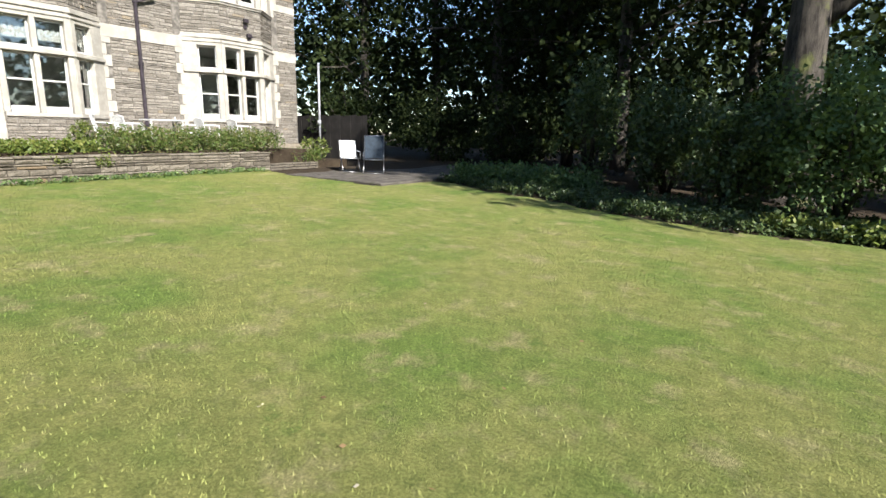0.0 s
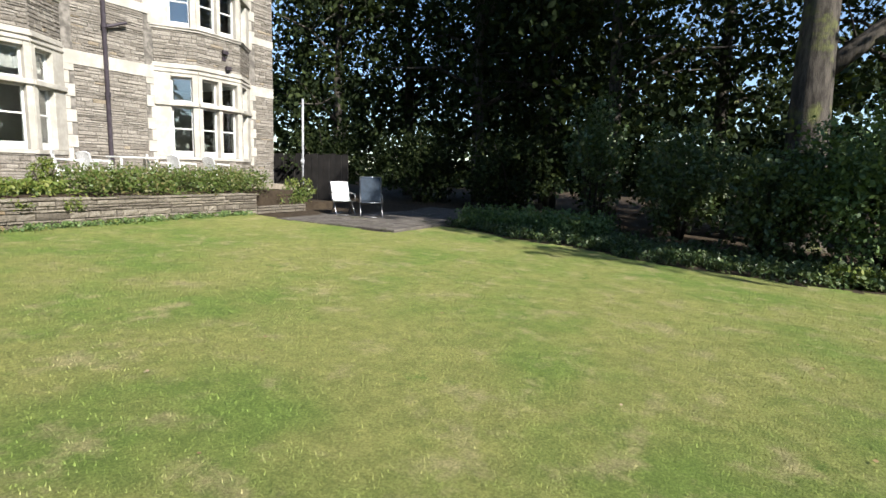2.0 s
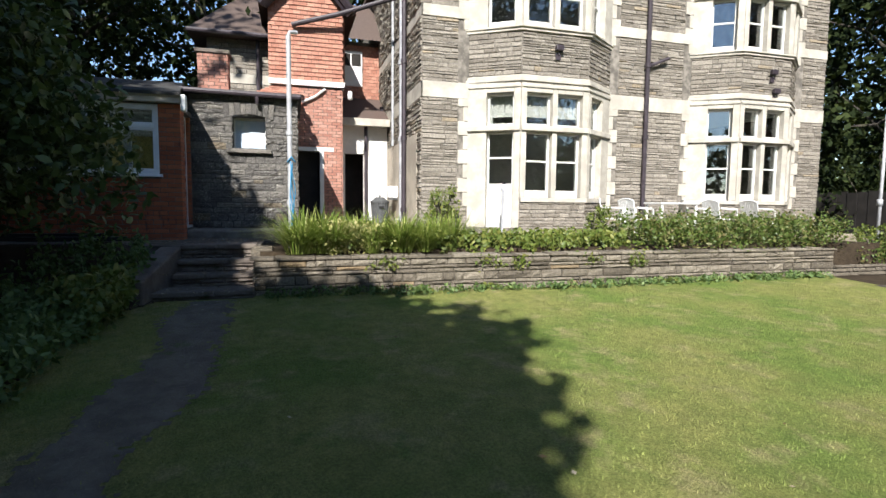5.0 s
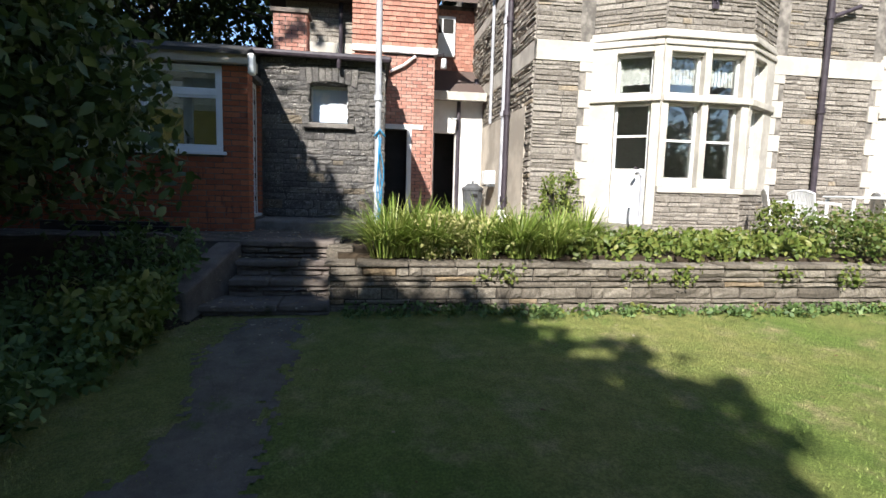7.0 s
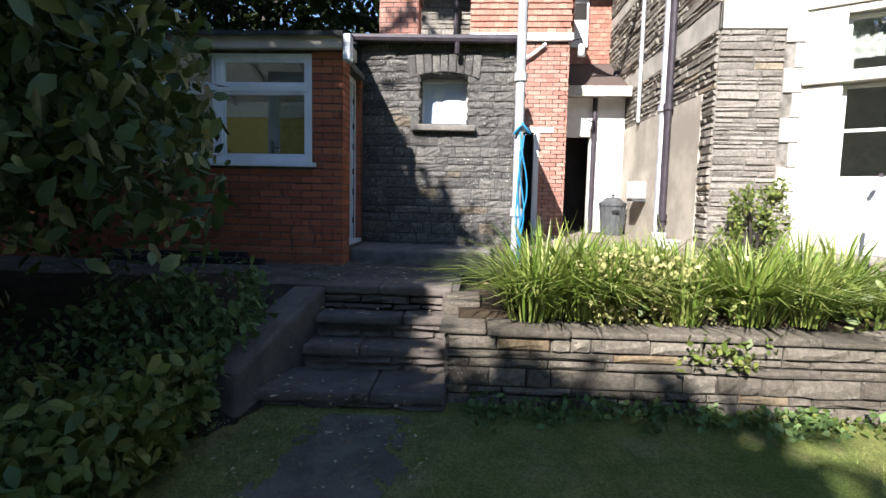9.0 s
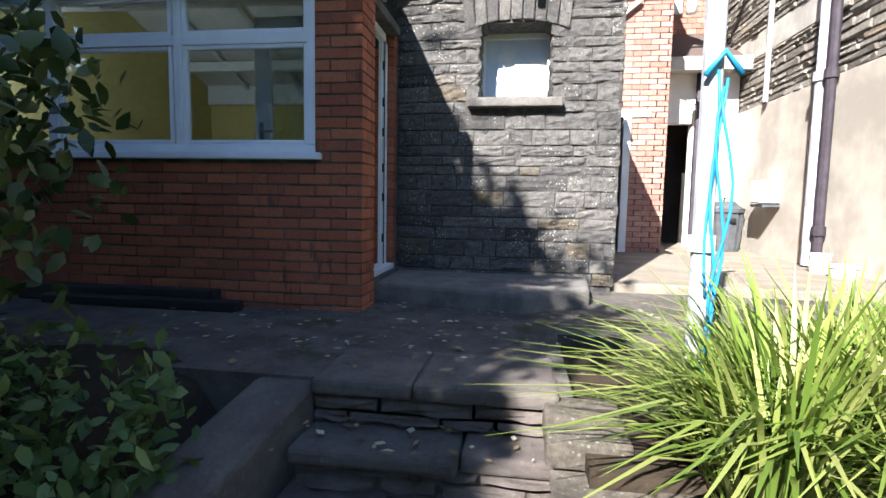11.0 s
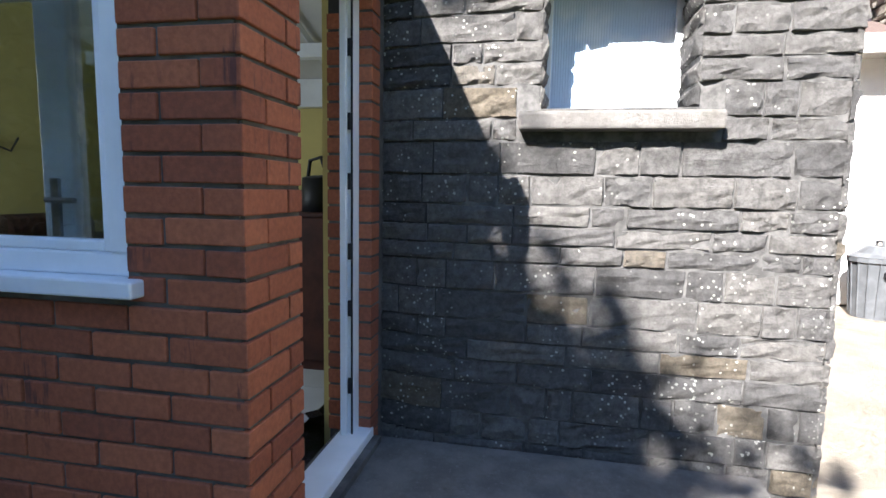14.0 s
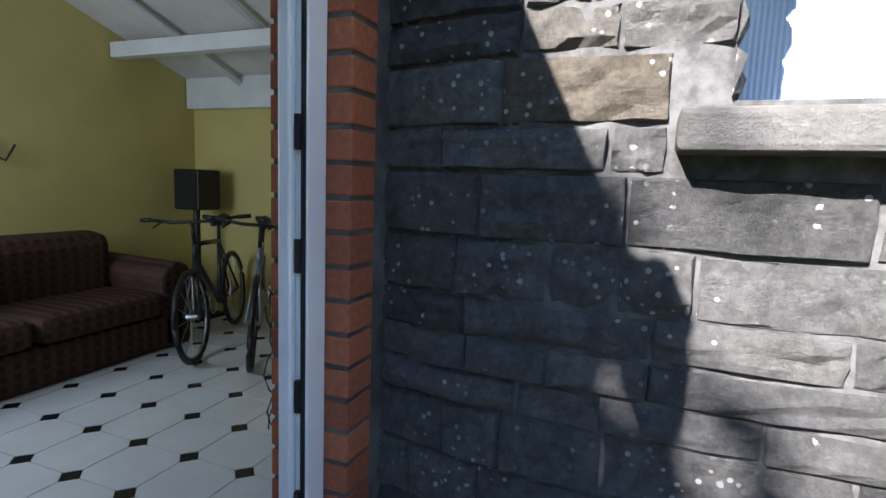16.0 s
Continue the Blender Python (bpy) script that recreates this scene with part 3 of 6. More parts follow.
# string courses, quoins of the openings
b = Build()
for z0, z1 in ((3.93, 4.27), (5.62, 5.86)):
    prev = HY0 - 0.012
    for a, _, _, d, _ in BAYS:
        FRONT.box(b, prev, a, z0, z1, -0.02, 0.035)
        prev = d
    FRONT.box(b, prev, HY1, z0, z1, -0.02, 0.035)
    SIDE.box(b, 16.6 - 0.035, 26.0, z0, z1, -0.02, 0.012)
b.done("string_course", DRESSED, house, 0.008)


def face_frame(root, pl, width, z0, z1, lights, transom, wood_bottom=0.0, nets=False):
    """Dressed stone window face with lights (u0, u1), each split by a transom; white sashes and panes."""
    stone, sash, glass, back = Build(), Build(), Build(), Build()
    hs = []
    for u0, u1 in lights:
        hs += [(u0, u1, z0, transom - 0.06), (u0, u1, transom + 0.06, z1)]
    pl.cut(stone, 0.0, width, z0, z1 + 0.22, -0.2, 0.03, hs)
    pl.box(stone, 0.0, width, transom - 0.055, transom + 0.055, 0.03, 0.085)
    pl.box(stone, 0.0, width, z1 + 0.1, z1 + 0.16, 0.03, 0.06)
    for u0, u1 in lights:
        for zz in (transom - 0.10, z1 - 0.04):
            pl.box(stone, u0, u1, zz, zz + 0.04, -0.09, -0.03)
    stone.done("mullions", DRESSED, root, 0.012)
    for k, (u0, u1, a, c) in enumerate(hs):
        upper = k % 2 == 1
        t = 0.045
        low_rail = 0.06 if upper else 0.16
        bottom = wood_bottom if not upper else 0
        pl.box(sash, u0, u0 + t, a, c, -0.17, -0.11)
        pl.box(sash, u1 - t, u1, a, c, -0.17, -0.11)
        pl.box(sash, u0 + t, u1 - t, c - t, c, -0.17, -0.11)
        pl.box(sash, u0 + t, u1 - t, a, a + (bottom or low_rail), -0.17, -0.11)
        if not upper:
            m = a + (bottom or low_rail) + (c - a - (bottom or low_rail)) * 0.5
            pl.box(sash, u0 + t, u1 - t, m - 0.02, m + 0.02, -0.165, -0.115)
        pl.box(glass, u0 + t, u1 - t, a + (bottom or low_rail), c - t, -0.145, -0.139)
        if upper and nets:
            n = 14
            for q in range(n):
                w = (u1 - u0) / n
                dd = 0.02 * math.sin(q * 2.1)
                pl.box(back, u0 + q * w, u0 + (q + 1) * w, a + (0.22 if q > 1 else 0.02), c, -0.27 + dd, -0.262 + dd)
    sash.done("sash", WHITE, root, 0.005)
    g = glass.done("pane", GLASS, root)
    g.visible_shadow = False
    if nets:
        back.done("net_curtain", CURTAIN, root)


def bay(ya, yb, yc, yd, door):
    root = house
    pts = [(HX, ya), (BX, yb), (BX, yc), (HX, yd)]
    faces = []
    for p, q in zip(pts, pts[1:]):
        p, q = Vector((*p, 0)), Vector((*q, 0))
        al = (q - p).normalized()
        faces.append((Plane(p, al, (al.y, -al.x, 0)), (q - p).length))
    for k, (pl, w) in enumerate(faces):
        if k == 1:
            h = w / 2
            lights = [(0.13, h - 0.06), (h + 0.06, w - 0.13)]
        else:
            lights = [(0.42, w - 0.15)] if k == 0 else [(0.15, w - 0.42)]
        low = 1.14 if (door and k == 0) else ZS
        face_frame(root, pl, w, low, ZH, lights, ZT, 0.96 if low < 1.5 else 0, door)
        face_frame(root, pl, w, ZU, ZUH, lights, ZU2)
        body = Build()
        if low > 1.5:
            pl.box(body, 0, w, 0.7, ZS, -0.2, 0)
        else:
            pl.box(body, 0, w, 0.7, low, -0.2, 0.14)
        pl.box(body, 0, w, ZH + 0.22, ZU, -0.2, 0)
        pl.box(body, 0, w, ZUH + 0.22, HTOP - 0.1, -0.2, 0)
        body.done("bay_core", MORTAR, root)
        rng = random.Random(int(ya * 100) + k)
        st = courses(rng, 0, w, ZH + 0.36, ZU - 0.1, 0.08, 0.3, (), 0.45, 0.6)
        if low > 1.5:
            st += courses(rng, 0, w, 0.9, ZS - 0.1, 0.09, 0.3, (), 0.45, 0.6)
        masonry(pl, k, st, HOUSE_STONE_ONE, HOUSE_STONE, root, "stone", 0.012, 0.02, 0.006, near=(lambda s: s[3] < 2.1) if door else None)
    trim = Build()
    for z0, z1, o in ((ZH + 0.22, ZH + 0.29, 0.07), (ZH + 0.29, ZH + 0.36, 0.035), (ZU - 0.1, ZU - 0.04, 0.06), (ZU - 0.04, ZU, 0.1), (ZS - 0.1, ZS, 0.05 if not door else 0.05), (HTOP - 0.6, HTOP - 0.45, 0.08)):
        if door and z0 < 1.9:
            poly = [(HX, yb), (BX + o, yb + 0.02), (BX + o, yc + o * 0.5), (HX, yd + o)]
        else:
            poly = [(HX, ya - o), (BX + o, yb - o * 0.5), (BX + o, yc + o * 0.5), (HX, yd + o)]
        trim.prism(poly, z0, z1)
    trim.done("moulding", DRESSED, root, 0.012)
    quoin = Build()
    for zz, top in ((ZS - 0.2, ZH), (ZU, ZUH)):
        z, k = zz, 0
        while z < top:
            w = 0.24 if k % 2 else 0.12
            FRONT.box(quoin, ya - w, ya + 0.02, z, z + 0.3, -0.05, 0.03)
            FRONT.box(quoin, yd - 0.02, yd + w, z, z + 0.3, -0.05, 0.03)
            z, k = z + 0.31, k + 1
    quoin.done("quoins", DRESSED, root, 0.008)


for spec in BAYS:
    bay(*spec)
rng = random.Random(21)
qh = [(a - 0.24, d + 0.24, 1.8, 7.5) for a, _, _, d, _ in BAYS] + [(a, d, 0.9, 1.8) for a, _, _, d, _ in BAYS]
st = []
for z0, z1 in ((0.95, 3.93), (4.27, 5.62), (5.86, HTOP - 0.2)):
    st += courses(rng, HY0, HY1, z0, z1, 0.078, 0.34, qh, 0.45, 0.65)
masonry(FRONT, 5, st, HOUSE_STONE_ONE, HOUSE_STONE, house, "stone", 0.009, 0.02, 0.011, near=lambda s: s[0] < 3.4 and s[3] < 3.6)
st = []
SR = (16.95, 20.7, 0.9, 3.2)
for z0, z1 in ((0.95, 3.93), (4.27, 5.62), (5.86, HTOP - 0.2)):
    st += courses(rng, 16.6, 24.0, z0, z1, 0.085, 0.33, [SR, (20.7, 24, 0.9, 3.0)], 0.35, 0.6)
masonry(SIDE, 6, st, HOUSE_STONE_ONE, HOUSE_STONE, house, "stone", 0.012, 0.035, 0.016, near=lambda s: s[1] < 18.2 and s[3] < 3.6)
b = Build()
SIDE.box(b, 16.95, 20.7, 0.9, 3.2, -0.02, 0.03)
SIDE.box(b, 20.7, 24, 0.9, 3.0, -0.02, 0.028)
b.done("render_patch", RENDERED, house, 0.01)


def downpipe(label, mat, pts, r=0.05, collars=()):
    root = empty("downpipe", *pts[0])
    b = Build()
    b.tube(pts, r, 10)
    for p in collars:
        b.tube([(p[0], p[1], p[2] - 0.05), (p[0], p[1], p[2] + 0.05)], r * 1.35, 10)
    b.done("pipe", mat, root, smooth=False)
    keep_place(root)
    return tagged(root, label, "drainpipe")


downpipe("dark iron rainwater pipe on the house front", IRON, [(-16.5, 7.95, 1.1), (-16.5, 7.95, 8.4)], 0.055, [(-16.5, 7.95, z) for z in (1.6, 3.3, 5.0, 6.7)])
downpipe("short dark iron waste pipe stub on the house front", IRON, [(-16.5, 8.02, 5.0), (-16.45, 8.5, 5.2)], 0.04)
downpipe("dark iron rainwater pipe on the house's side wall", IRON, [(-17.95, 2.29, 1.1), (-17.95, 2.29, 8.3)], 0.055, [(-17.95, 2.29, z) for z in (1.5, 3.2, 5)])
downpipe("pale painted soil pipe on the house's side wall", PALE_IRON, [(-18.1, 2.28, 1.1), (-18.1, 2.28, 8.3)], 0.07, [(-18.1, 2.28, z) for z in (3.2, 5)])
downpipe("pale thin pipe on the house's side wall", PALE_IRON, [(-19.6, 2.33, 3.2), (-19.6, 2.33, 7.5)], 0.035)
downpipe("dark iron pipe beside the passage", IRON, [(-21.2, 2.3, 1.1), (-21.2, 2.3, 4.5)], 0.06, [(-21.2, 2.3, 4.3)])


def floodlight(x, y, z):
    root = empty("floodlight", x, y, z)
    b = Build()
    b.box(x + 0.03, x + 0.12, y - 0.09, y + 0.09, z - 0.02, z + 0.1)
    b.done("lamp_head", IRON, root, 0.015)
    b = Build()
    b.tube([(x - 0.02, y, z - 0.1), (x + 0.05, y, z - 0.1), (x + 0.06, y, z)], 0.018, 6)
    b.box(x - 0.01, x + 0.03, y - 0.06, y + 0.06, z - 0.2, z - 0.06)
    b.done("bracket", IRON, root, 0.006)
    keep_place(root)
    tagged(root, "small dark outdoor floodlight on the stone bay", "floodlight", "floodlights on the bays")


floodlight(BX + 0.02, 5.25, 4.95)
floodlight(BX + 0.02, 11.1, 4.9)
floodlight(BX + 0.02, 11.2, 4.45)

# ---- retaining wall ----
rwall = empty("retaining_wall", -12.95, 4, 0.3)
tagged(rwall, "low dry-stone retaining wall of flat brown slabs", "wall", kind="structure")
RW = Plane((-12.97, 0, 0), (0, 1, 0), (1, 0, 0))
b = Build()
b.box(-13.35, -12.98, -0.8, 9.6, 0.0, 0.84)
b.box(-13.35, -12.98, 9.6, 11.4, 0.0, 0.5)
b.done("wall_core", GAP, rwall)
rng = random.Random(4)
st = courses(rng, -0.8, 9.6, 0.22, 0.825, 0.098, 0.34, (), 0.5, 0.65)
masonry(RW, 7, st, DRY_STONE, DRY_STONE, rwall, "stone", 0.008, 0.022, 0.010, grid=2, near=lambda s: True, cham=0.011)
WEST = Plane((0, -0.8, 0), (-1, 0, 0), (0, -1, 0))
masonry(WEST, 8, courses(rng, 12.95, 13.7, 0.3, 0.82, 0.09, 0.3), DRY_STONE, DRY_STONE, rwall, "stone", 0.012, 0.02, 0.008, grid=2, near=lambda s: True)
y = -0.86
while y < 9.6:
    w = rng.uniform(0.3, 0.62)
    b = Build()
    b.box(-13.36, -12.935 + rng.uniform(-0.02, 0.02), y, min(y + w, 9.65) - 0.008, 0.829 + rng.uniform(0, 0.006), 0.87 + rng.uniform(-0.008, 0.02))
    b.done("coping_stone", DRY_STONE, rwall, 0.014)
    y += w
for x0, x1 in ((-13.52, -13.37), (-13.74, -13.53)):
    b = Build()
    b.box(x0, x1, -0.87, -0.58, 0.86, 0.965 + 0.02 * (x0 < -13.6))
    b.done("coping_stone", DRY_STONE, rwall, 0.016)
b = Build()
for s in courses(rng, 9.6, 11.4, 0.25, 0.55, 0.09, 0.3):
    stone_face(b, RW, rng, s, 0.012, 0.03, 0.01)
b.done("low_end", DRY_STONE, rwall)

# ---- stone outhouse ----
OX, OY0, OY1, OTOP = -16.2, -2.12, -0.17, 3.68
outh = empty("stone_outhouse", OX, -1, 1)
tagged(outh, "small outhouse of dark rough-faced stone with lichen", "outhouse", kind="structure")
OF = Plane((OX - 0.03, 0, 0), (0, 1, 0), (1, 0, 0))
OS = Plane((0, OY1 - 0.03, 0), (-1, 0, 0), (0, 1, 0))
WIN = (-1.37, -0.75, 2.66, 3.27)
b = Build()
OF.cut(b, -1.76, OY1 - 0.03, 0.7, OTOP - 0.02, -0.4, 0, [WIN])
for k in range(12):
    ya, yb = -1.76 - 0.05 * k, -1.76 - 0.05 * (k + 1)
    b.box(OX - 0.43, OX - 0.034 - 0.4 * (-1.72 - yb) ** 2, yb, ya, 0.7, OTOP - 0.02)
OS.cut(b, -OX + 0.43, 18.6, 0.7, OTOP - 0.02, -0.35, 0, [])
b.box(-18.6, -18.3, OY0 - 0.2, OY1 - 0.4, 0.7, OTOP - 0.02)
b.done("core_wall", OUT_MORTAR, outh)
rng = random.Random(11)
ARCH = (-1.5, -0.62, 3.27, 3.52)
SILLH = (-1.47, -0.65, 2.53, 2.66)
st = courses(rng, OY0 + 0.005, OY1, 1.05, OTOP - 0.05, 0.112, 0.28, [WIN, ARCH, SILLH], 0.32, 0.6)
masonry(OF, 12, st, OUT_STONE, OUT_STONE, outh, "stone", 0.005, 0.013, 0.0095, grid=3, near=lambda s: True, cham=0.006)
for o in outh.children:
    if o.name.startswith("stone"):
        for vtx in o.data.vertices:
            vtx.co.x -= 0.4 * max(0.0, -1.72 - vtx.co.y) ** 2
st = courses(rng, -OX + 0.005, 18.6, 1.05, OTOP - 0.05, 0.112, 0.29, (), 0.22, 0.5)
masonry(OS, 13, st, OUT_STONE, OUT_STONE, outh, "stone", 0.009, 0.028, 0.012, grid=2, near=lambda s: s[1] < 17.0)
for i in range(9):
    a0, a1 = -1.5 + 0.88 * i / 9, -1.5 + 0.88 * (i + 1) / 9
    b = Build()
    lo = [3.2 + 0.09 * (1 - ((a + 1.06) / 0.44) ** 2) for a in (a0, a1)]
    hi = [3.49 + 0.03 * (1 - ((a + 1.06) / 0.44) ** 2) for a in (a0, a1)]
    back, out = (-0.34 if -1.42 < (a0 + a1) / 2 < -0.7 else 0.0), 0.022 + 0.008 * (i % 3)
    b.v += [OF.at(u, v, d) for d in (back, out) for u, v in ((a0 + 0.003, lo[0]), (a1 - 0.003, lo[1]), (a1 + 0.006 * (i - 4), hi[1]), (a0 + 0.006 * (i - 4), hi[0]))]
    b.f += [(3, 2, 1, 0), (4, 5, 6, 7), (0, 1, 5, 4), (1, 2, 6, 5), (2, 3, 7, 6), (3, 0, 4, 7)]
    b.mi += [0] * 6
    b.done("voussoir", OUT_STONE, outh, 0.012)
b = Build()
b.box(OX - 0.34, OX + 0.075, -1.46, -0.66, 2.562, 2.637)
b.done("window_sill", DOOR_SLAB, outh, 0.012)
b = Build()
b.box(OX - 0.38, OX - 0.355, WIN[0], WIN[1], WIN[2], WIN[3])
b.done("reeded_pane", REEDED, outh)
b = Build()
for a, c, d, e in ((WIN[0], WIN[0] + 0.035, WIN[2], WIN[3]), (WIN[1] - 0.035, WIN[1], WIN[2], WIN[3]), (WIN[0] + 0.035, WIN[1] - 0.035, WIN[2], WIN[2] + 0.02), (WIN[0] + 0.035, WIN[1] - 0.035, WIN[3] - 0.05, WIN[3])):
    b.box(OX - 0.355, OX - 0.32, a, c, d, e)
b.done("window_frame", WHITE, outh, 0.004)
for i, s in enumerate(courses(random.Random(3), 0, 0.6, 2.66, 3.27, 0.112, 2)):
    for yy, sg in ((WIN[0], 1), (WIN[1], -1)):
        b = Build()
        pl = Plane((OX - 0.01, yy, 0), (-1, 0, 0), (0, sg, 0))
        stone_face(b, pl, random.Random(i), (0.0, 0.31, s[2], s[3]), 0.008, 0.014, 0.01, 2)
        b.done("jamb_stone", OUT_STONE, outh)
b = Build()
b.box(-18.7, OX + 0.1, OY0 - 0.05, OY1 + 0.08, OTOP - 0.04, OTOP + 0.03)
b.done("roof_slab", FELT, outh, 0.01)
b = Build()
b.tube([(OX + 0.12, OY0 - 0.1, OTOP - 0.02), (OX + 0.12, OY1 + 0.05, OTOP - 0.04)], 0.05, 8)
b.tube([(OX + 0.12, -0.9, OTOP - 0.05), (OX + 0.1, -0.9, OTOP - 0.2)], 0.035, 8)
b.done("gutter", IRON, outh)
downpipe("dark iron pipe running overhead from the wing to the house", IRON, [(-19.12, -0.25, 5.95), (-18.9, 0.9, 6.25), (-18.6, 2.28, 6.7)], 0.06)

# ---- brick garden room ----
GX, GY, GZ1 = -15.02, -2.03, 3.22
groom = empty("brick_garden_room", GX, -4, 1)
tagged(groom, "single-storey red brick garden room with white window frames", "extension", kind="structure")
FL = 1.19
GF = Plane((GX - 0.006, 0, 0), (0, 1, 0), (1, 0, 0))
GS = Plane((0, GY - 0.006, 0), (-1, 0, 0), (0, 1, 0))
GW = (-6.2, -2.36, 2.03, 3.2)
DOOR = (15.32, 16.12, FL - 0.02, 3.15)
b = Build()
GF.cut(b, -7.0, GY - 0.02, 0.7, GZ1, -0.24, -0.004, [GW])
GS.cut(b, -GX + 0.02, 16.12, 0.7, GZ1, -0.22, -0.004, [DOOR])
b.done("wall_core", DARK_MORTAR, groom)
b = Build()
b.box(-0.004, 0.102, 0, 0.215, 0, 0.064)
BR = b.done("brick", BRICK, groom, 0.004)
dg = bpy.context.evaluated_depsgraph_get()
brick_me = bpy.data.meshes.new_from_object(BR.evaluated_get(dg))
b = Build()
b.box(-0.004, 0.102, 0, 0.102, 0, 0.064)
HB = b.done("brick", BRICK, groom, 0.004)
dg = bpy.context.evaluated_depsgraph_get()
half_me = bpy.data.meshes.new_from_object(HB.evaluated_get(dg))
bpy.data.objects.remove(BR)
bpy.data.objects.remove(HB)


def lay(me, m):
    o = new("brick", me)
    o.parent = groom
    o.matrix_basis = m


rest = Build()
rng = random.Random(2)
for k in range(30):
    z = 0.96 + 0.075 * k
    # front face: stretcher or header at the corner
    y, first = GY, True
    while y > -6.9:
        w = 0.102 if (first and k % 2) or (not first and k % 2 == 0 and 1.98 < z < 3.2) else 0.215
        y0 = y - w
        if 1.98 < z < 3.2 and y0 < GW[1] - 0.02:
            break
        dz = rng.uniform(-0.002, 0.002)
        if first and k % 2:
            lay(brick_me, Matrix.Translation((GX - 0.215, GY - 0.102, z)) @ Matrix.Rotation(radians(90), 4, "Z") @ Matrix.Translation((0, -0.215, 0)))
        elif y0 > -4.3:
            lay(half_me if w < 0.15 else brick_me, Matrix.Translation((GX - 0.102 + rng.uniform(-0.002, 0.002), y0, z + dz)))
        else:
            rest.box(GX - 0.1, GX, y0, y, z, z + 0.064)
        y, first = y0 - 0.01, False
    # side face up to the door
    for x, w in (((GX - 0.112, 0.188),) if k % 2 == 0 else ((GX - 0.225, 0.075),)):
        lay(brick_me, Matrix.Translation((x - w, GY - 0.102, z)) @ Matrix.Rotation(radians(90), 4, "Z") @ Matrix.Translation((0, -w, 0)) @ Matrix.Diagonal((1, w / 0.215, 1, 1)))
    lay(half_me, Matrix.Translation((-16.205, GY - 0.155, z)))
rest.done("brickwork", BRICK, groom)
# far jamb bricks within the door's depth
for k in range(28):
    z = 0.96 + 0.075 * k
    if z > FL - 0.05:
        for yy in (GY - 0.262,):
            lay(half_me, Matrix.Translation((-16.205, yy, z)))
b = Build()
b.box(-16.3, -16.108, GY - 0.255, GY - 0.06, 1.0, 3.2)
b.box(-15.30, -15.12, GY - 0.34, GY - 0.106, 1.0, 3.2)
b.done("jamb_core", DARK_MORTAR, groom)
# door frame, threshold
dfy0, dfy1 = GY - 0.165, GY - 0.11
b = Build()
b.box(-16.1, -16.03, dfy0, dfy1, FL, 3.15)
b.box(-15.38, -15.32, dfy0, dfy1, FL, 3.15)
b.box(-16.1, -15.32, dfy0, dfy1, 3.08, 3.15)
b.box(-16.12, -15.32, dfy0 - 0.02, GY - 0.045, FL - 0.045, FL + 0.02)
b.box(-16.03, -16.005, dfy0 + 0.0, dfy0 + 0.03, FL, 3.1)
fr = b.done("door_frame", UPVC, groom, 0.006)
b = Build()
for z in (1.4, 1.75, 2.0, 2.3, 2.55, 2.85):
    b.box(-16.03, -16.018, dfy0 + 0.032, dfy0 + 0.044, z, z + 0.07)
b.box(-16.03, -16.022, dfy0 + 0.045, dfy0 + 0.052, FL + 0.02, 3.08)
b.done("lock_keeps", BLACK, groom)
# window
b = Build()
wx0, wx1 = GX - 0.09, GX - 0.02


def bar(b, y0, y1, z0, z1, x0=None, x1=None):
    b.box(x0 or wx0, x1 or wx1, y0, y1, z0, z1)


b2 = Build()
for z0, z1 in ((2.07, 2.13), (3.13, 3.19)):
    bar(b, GW[0], GW[1], z0, z1)
bar(b, GW[0], GW[1], 2.80, 2.87)
for y in (-2.42, -3.39, -4.38, -5.35, -6.2):
    bar(b, y, y + 0.06, 2.13, 3.13, wx0 + 0.005, wx1 + 0.006)
for y in (-3.33, -4.32, -5.29):
    for z0, z1 in ((2.13, 2.80), (2.87, 3.13)):
        for q in ((y, y + 0.03, z0, z1), (y + 0.88, y + 0.91, z0, z1), (y + 0.03, y + 0.88, z0, z0 + 0.03), (y + 0.03, y + 0.88, z1 - 0.03, z1)):
            bar(b, *q, wx0 + 0.02, wx1 - 0.01)
        g = (y + 0.03, y + 0.88, z0 + 0.03, z1 - 0.03)
        bar(b2, *g, GX - 0.06, GX - 0.054)
b.box(GX - 0.1, GX + 0.045, GW[0], GW[1] + 0.05, 2.025, 2.07)
b.done("window_frame", UPVC, groom, 0.006)
g = b2.done("pane", GLASS, groom)
g.visible_shadow = False
# roof, fascia, ceiling
RX, RZ = -17.3, 4.02
b = Build()
for x0, z0, x1, z1, ya in ((GX + 0.15, 3.37, RX, RZ, GY + 0.03), (RX, RZ, -19.4, 3.38, -2.36)):
    n = len(b.v)
    b.v += [(x0, -7.1, z0), (x0, ya, z0), (x1, min(ya, -2.36), z1), (x1, -7.1, z1)]
    b.v += [(x, y, z - 0.05) for x, y, z in b.v[n:n + 4]]
    b.f += [tuple(n + q for q in a) for a in ((0, 1, 2, 3), (7, 6, 5, 4), (4, 5, 1, 0), (5, 6, 2, 1), (6, 7, 3, 2), (7, 4, 0, 3))]
    b.mi += [0] * 6
b.done("roof", FELT, groom)
b = Build()
b.box(GX + 0.02, GX + 0.1, -7.0, GY + 0.03, 3.21, 3.345)
b.box(GX - 0.5, GX + 0.1, GY + 0.002, GY + 0.03, 3.21, 3.345)
b.done("fascia", RENDERED, groom, 0.008)
block("gutter_end", GX + 0.0, GX + 0.15, GY + 0.03, GY + 0.11, 3.08, 3.345, UPVC, groom, 0.02)
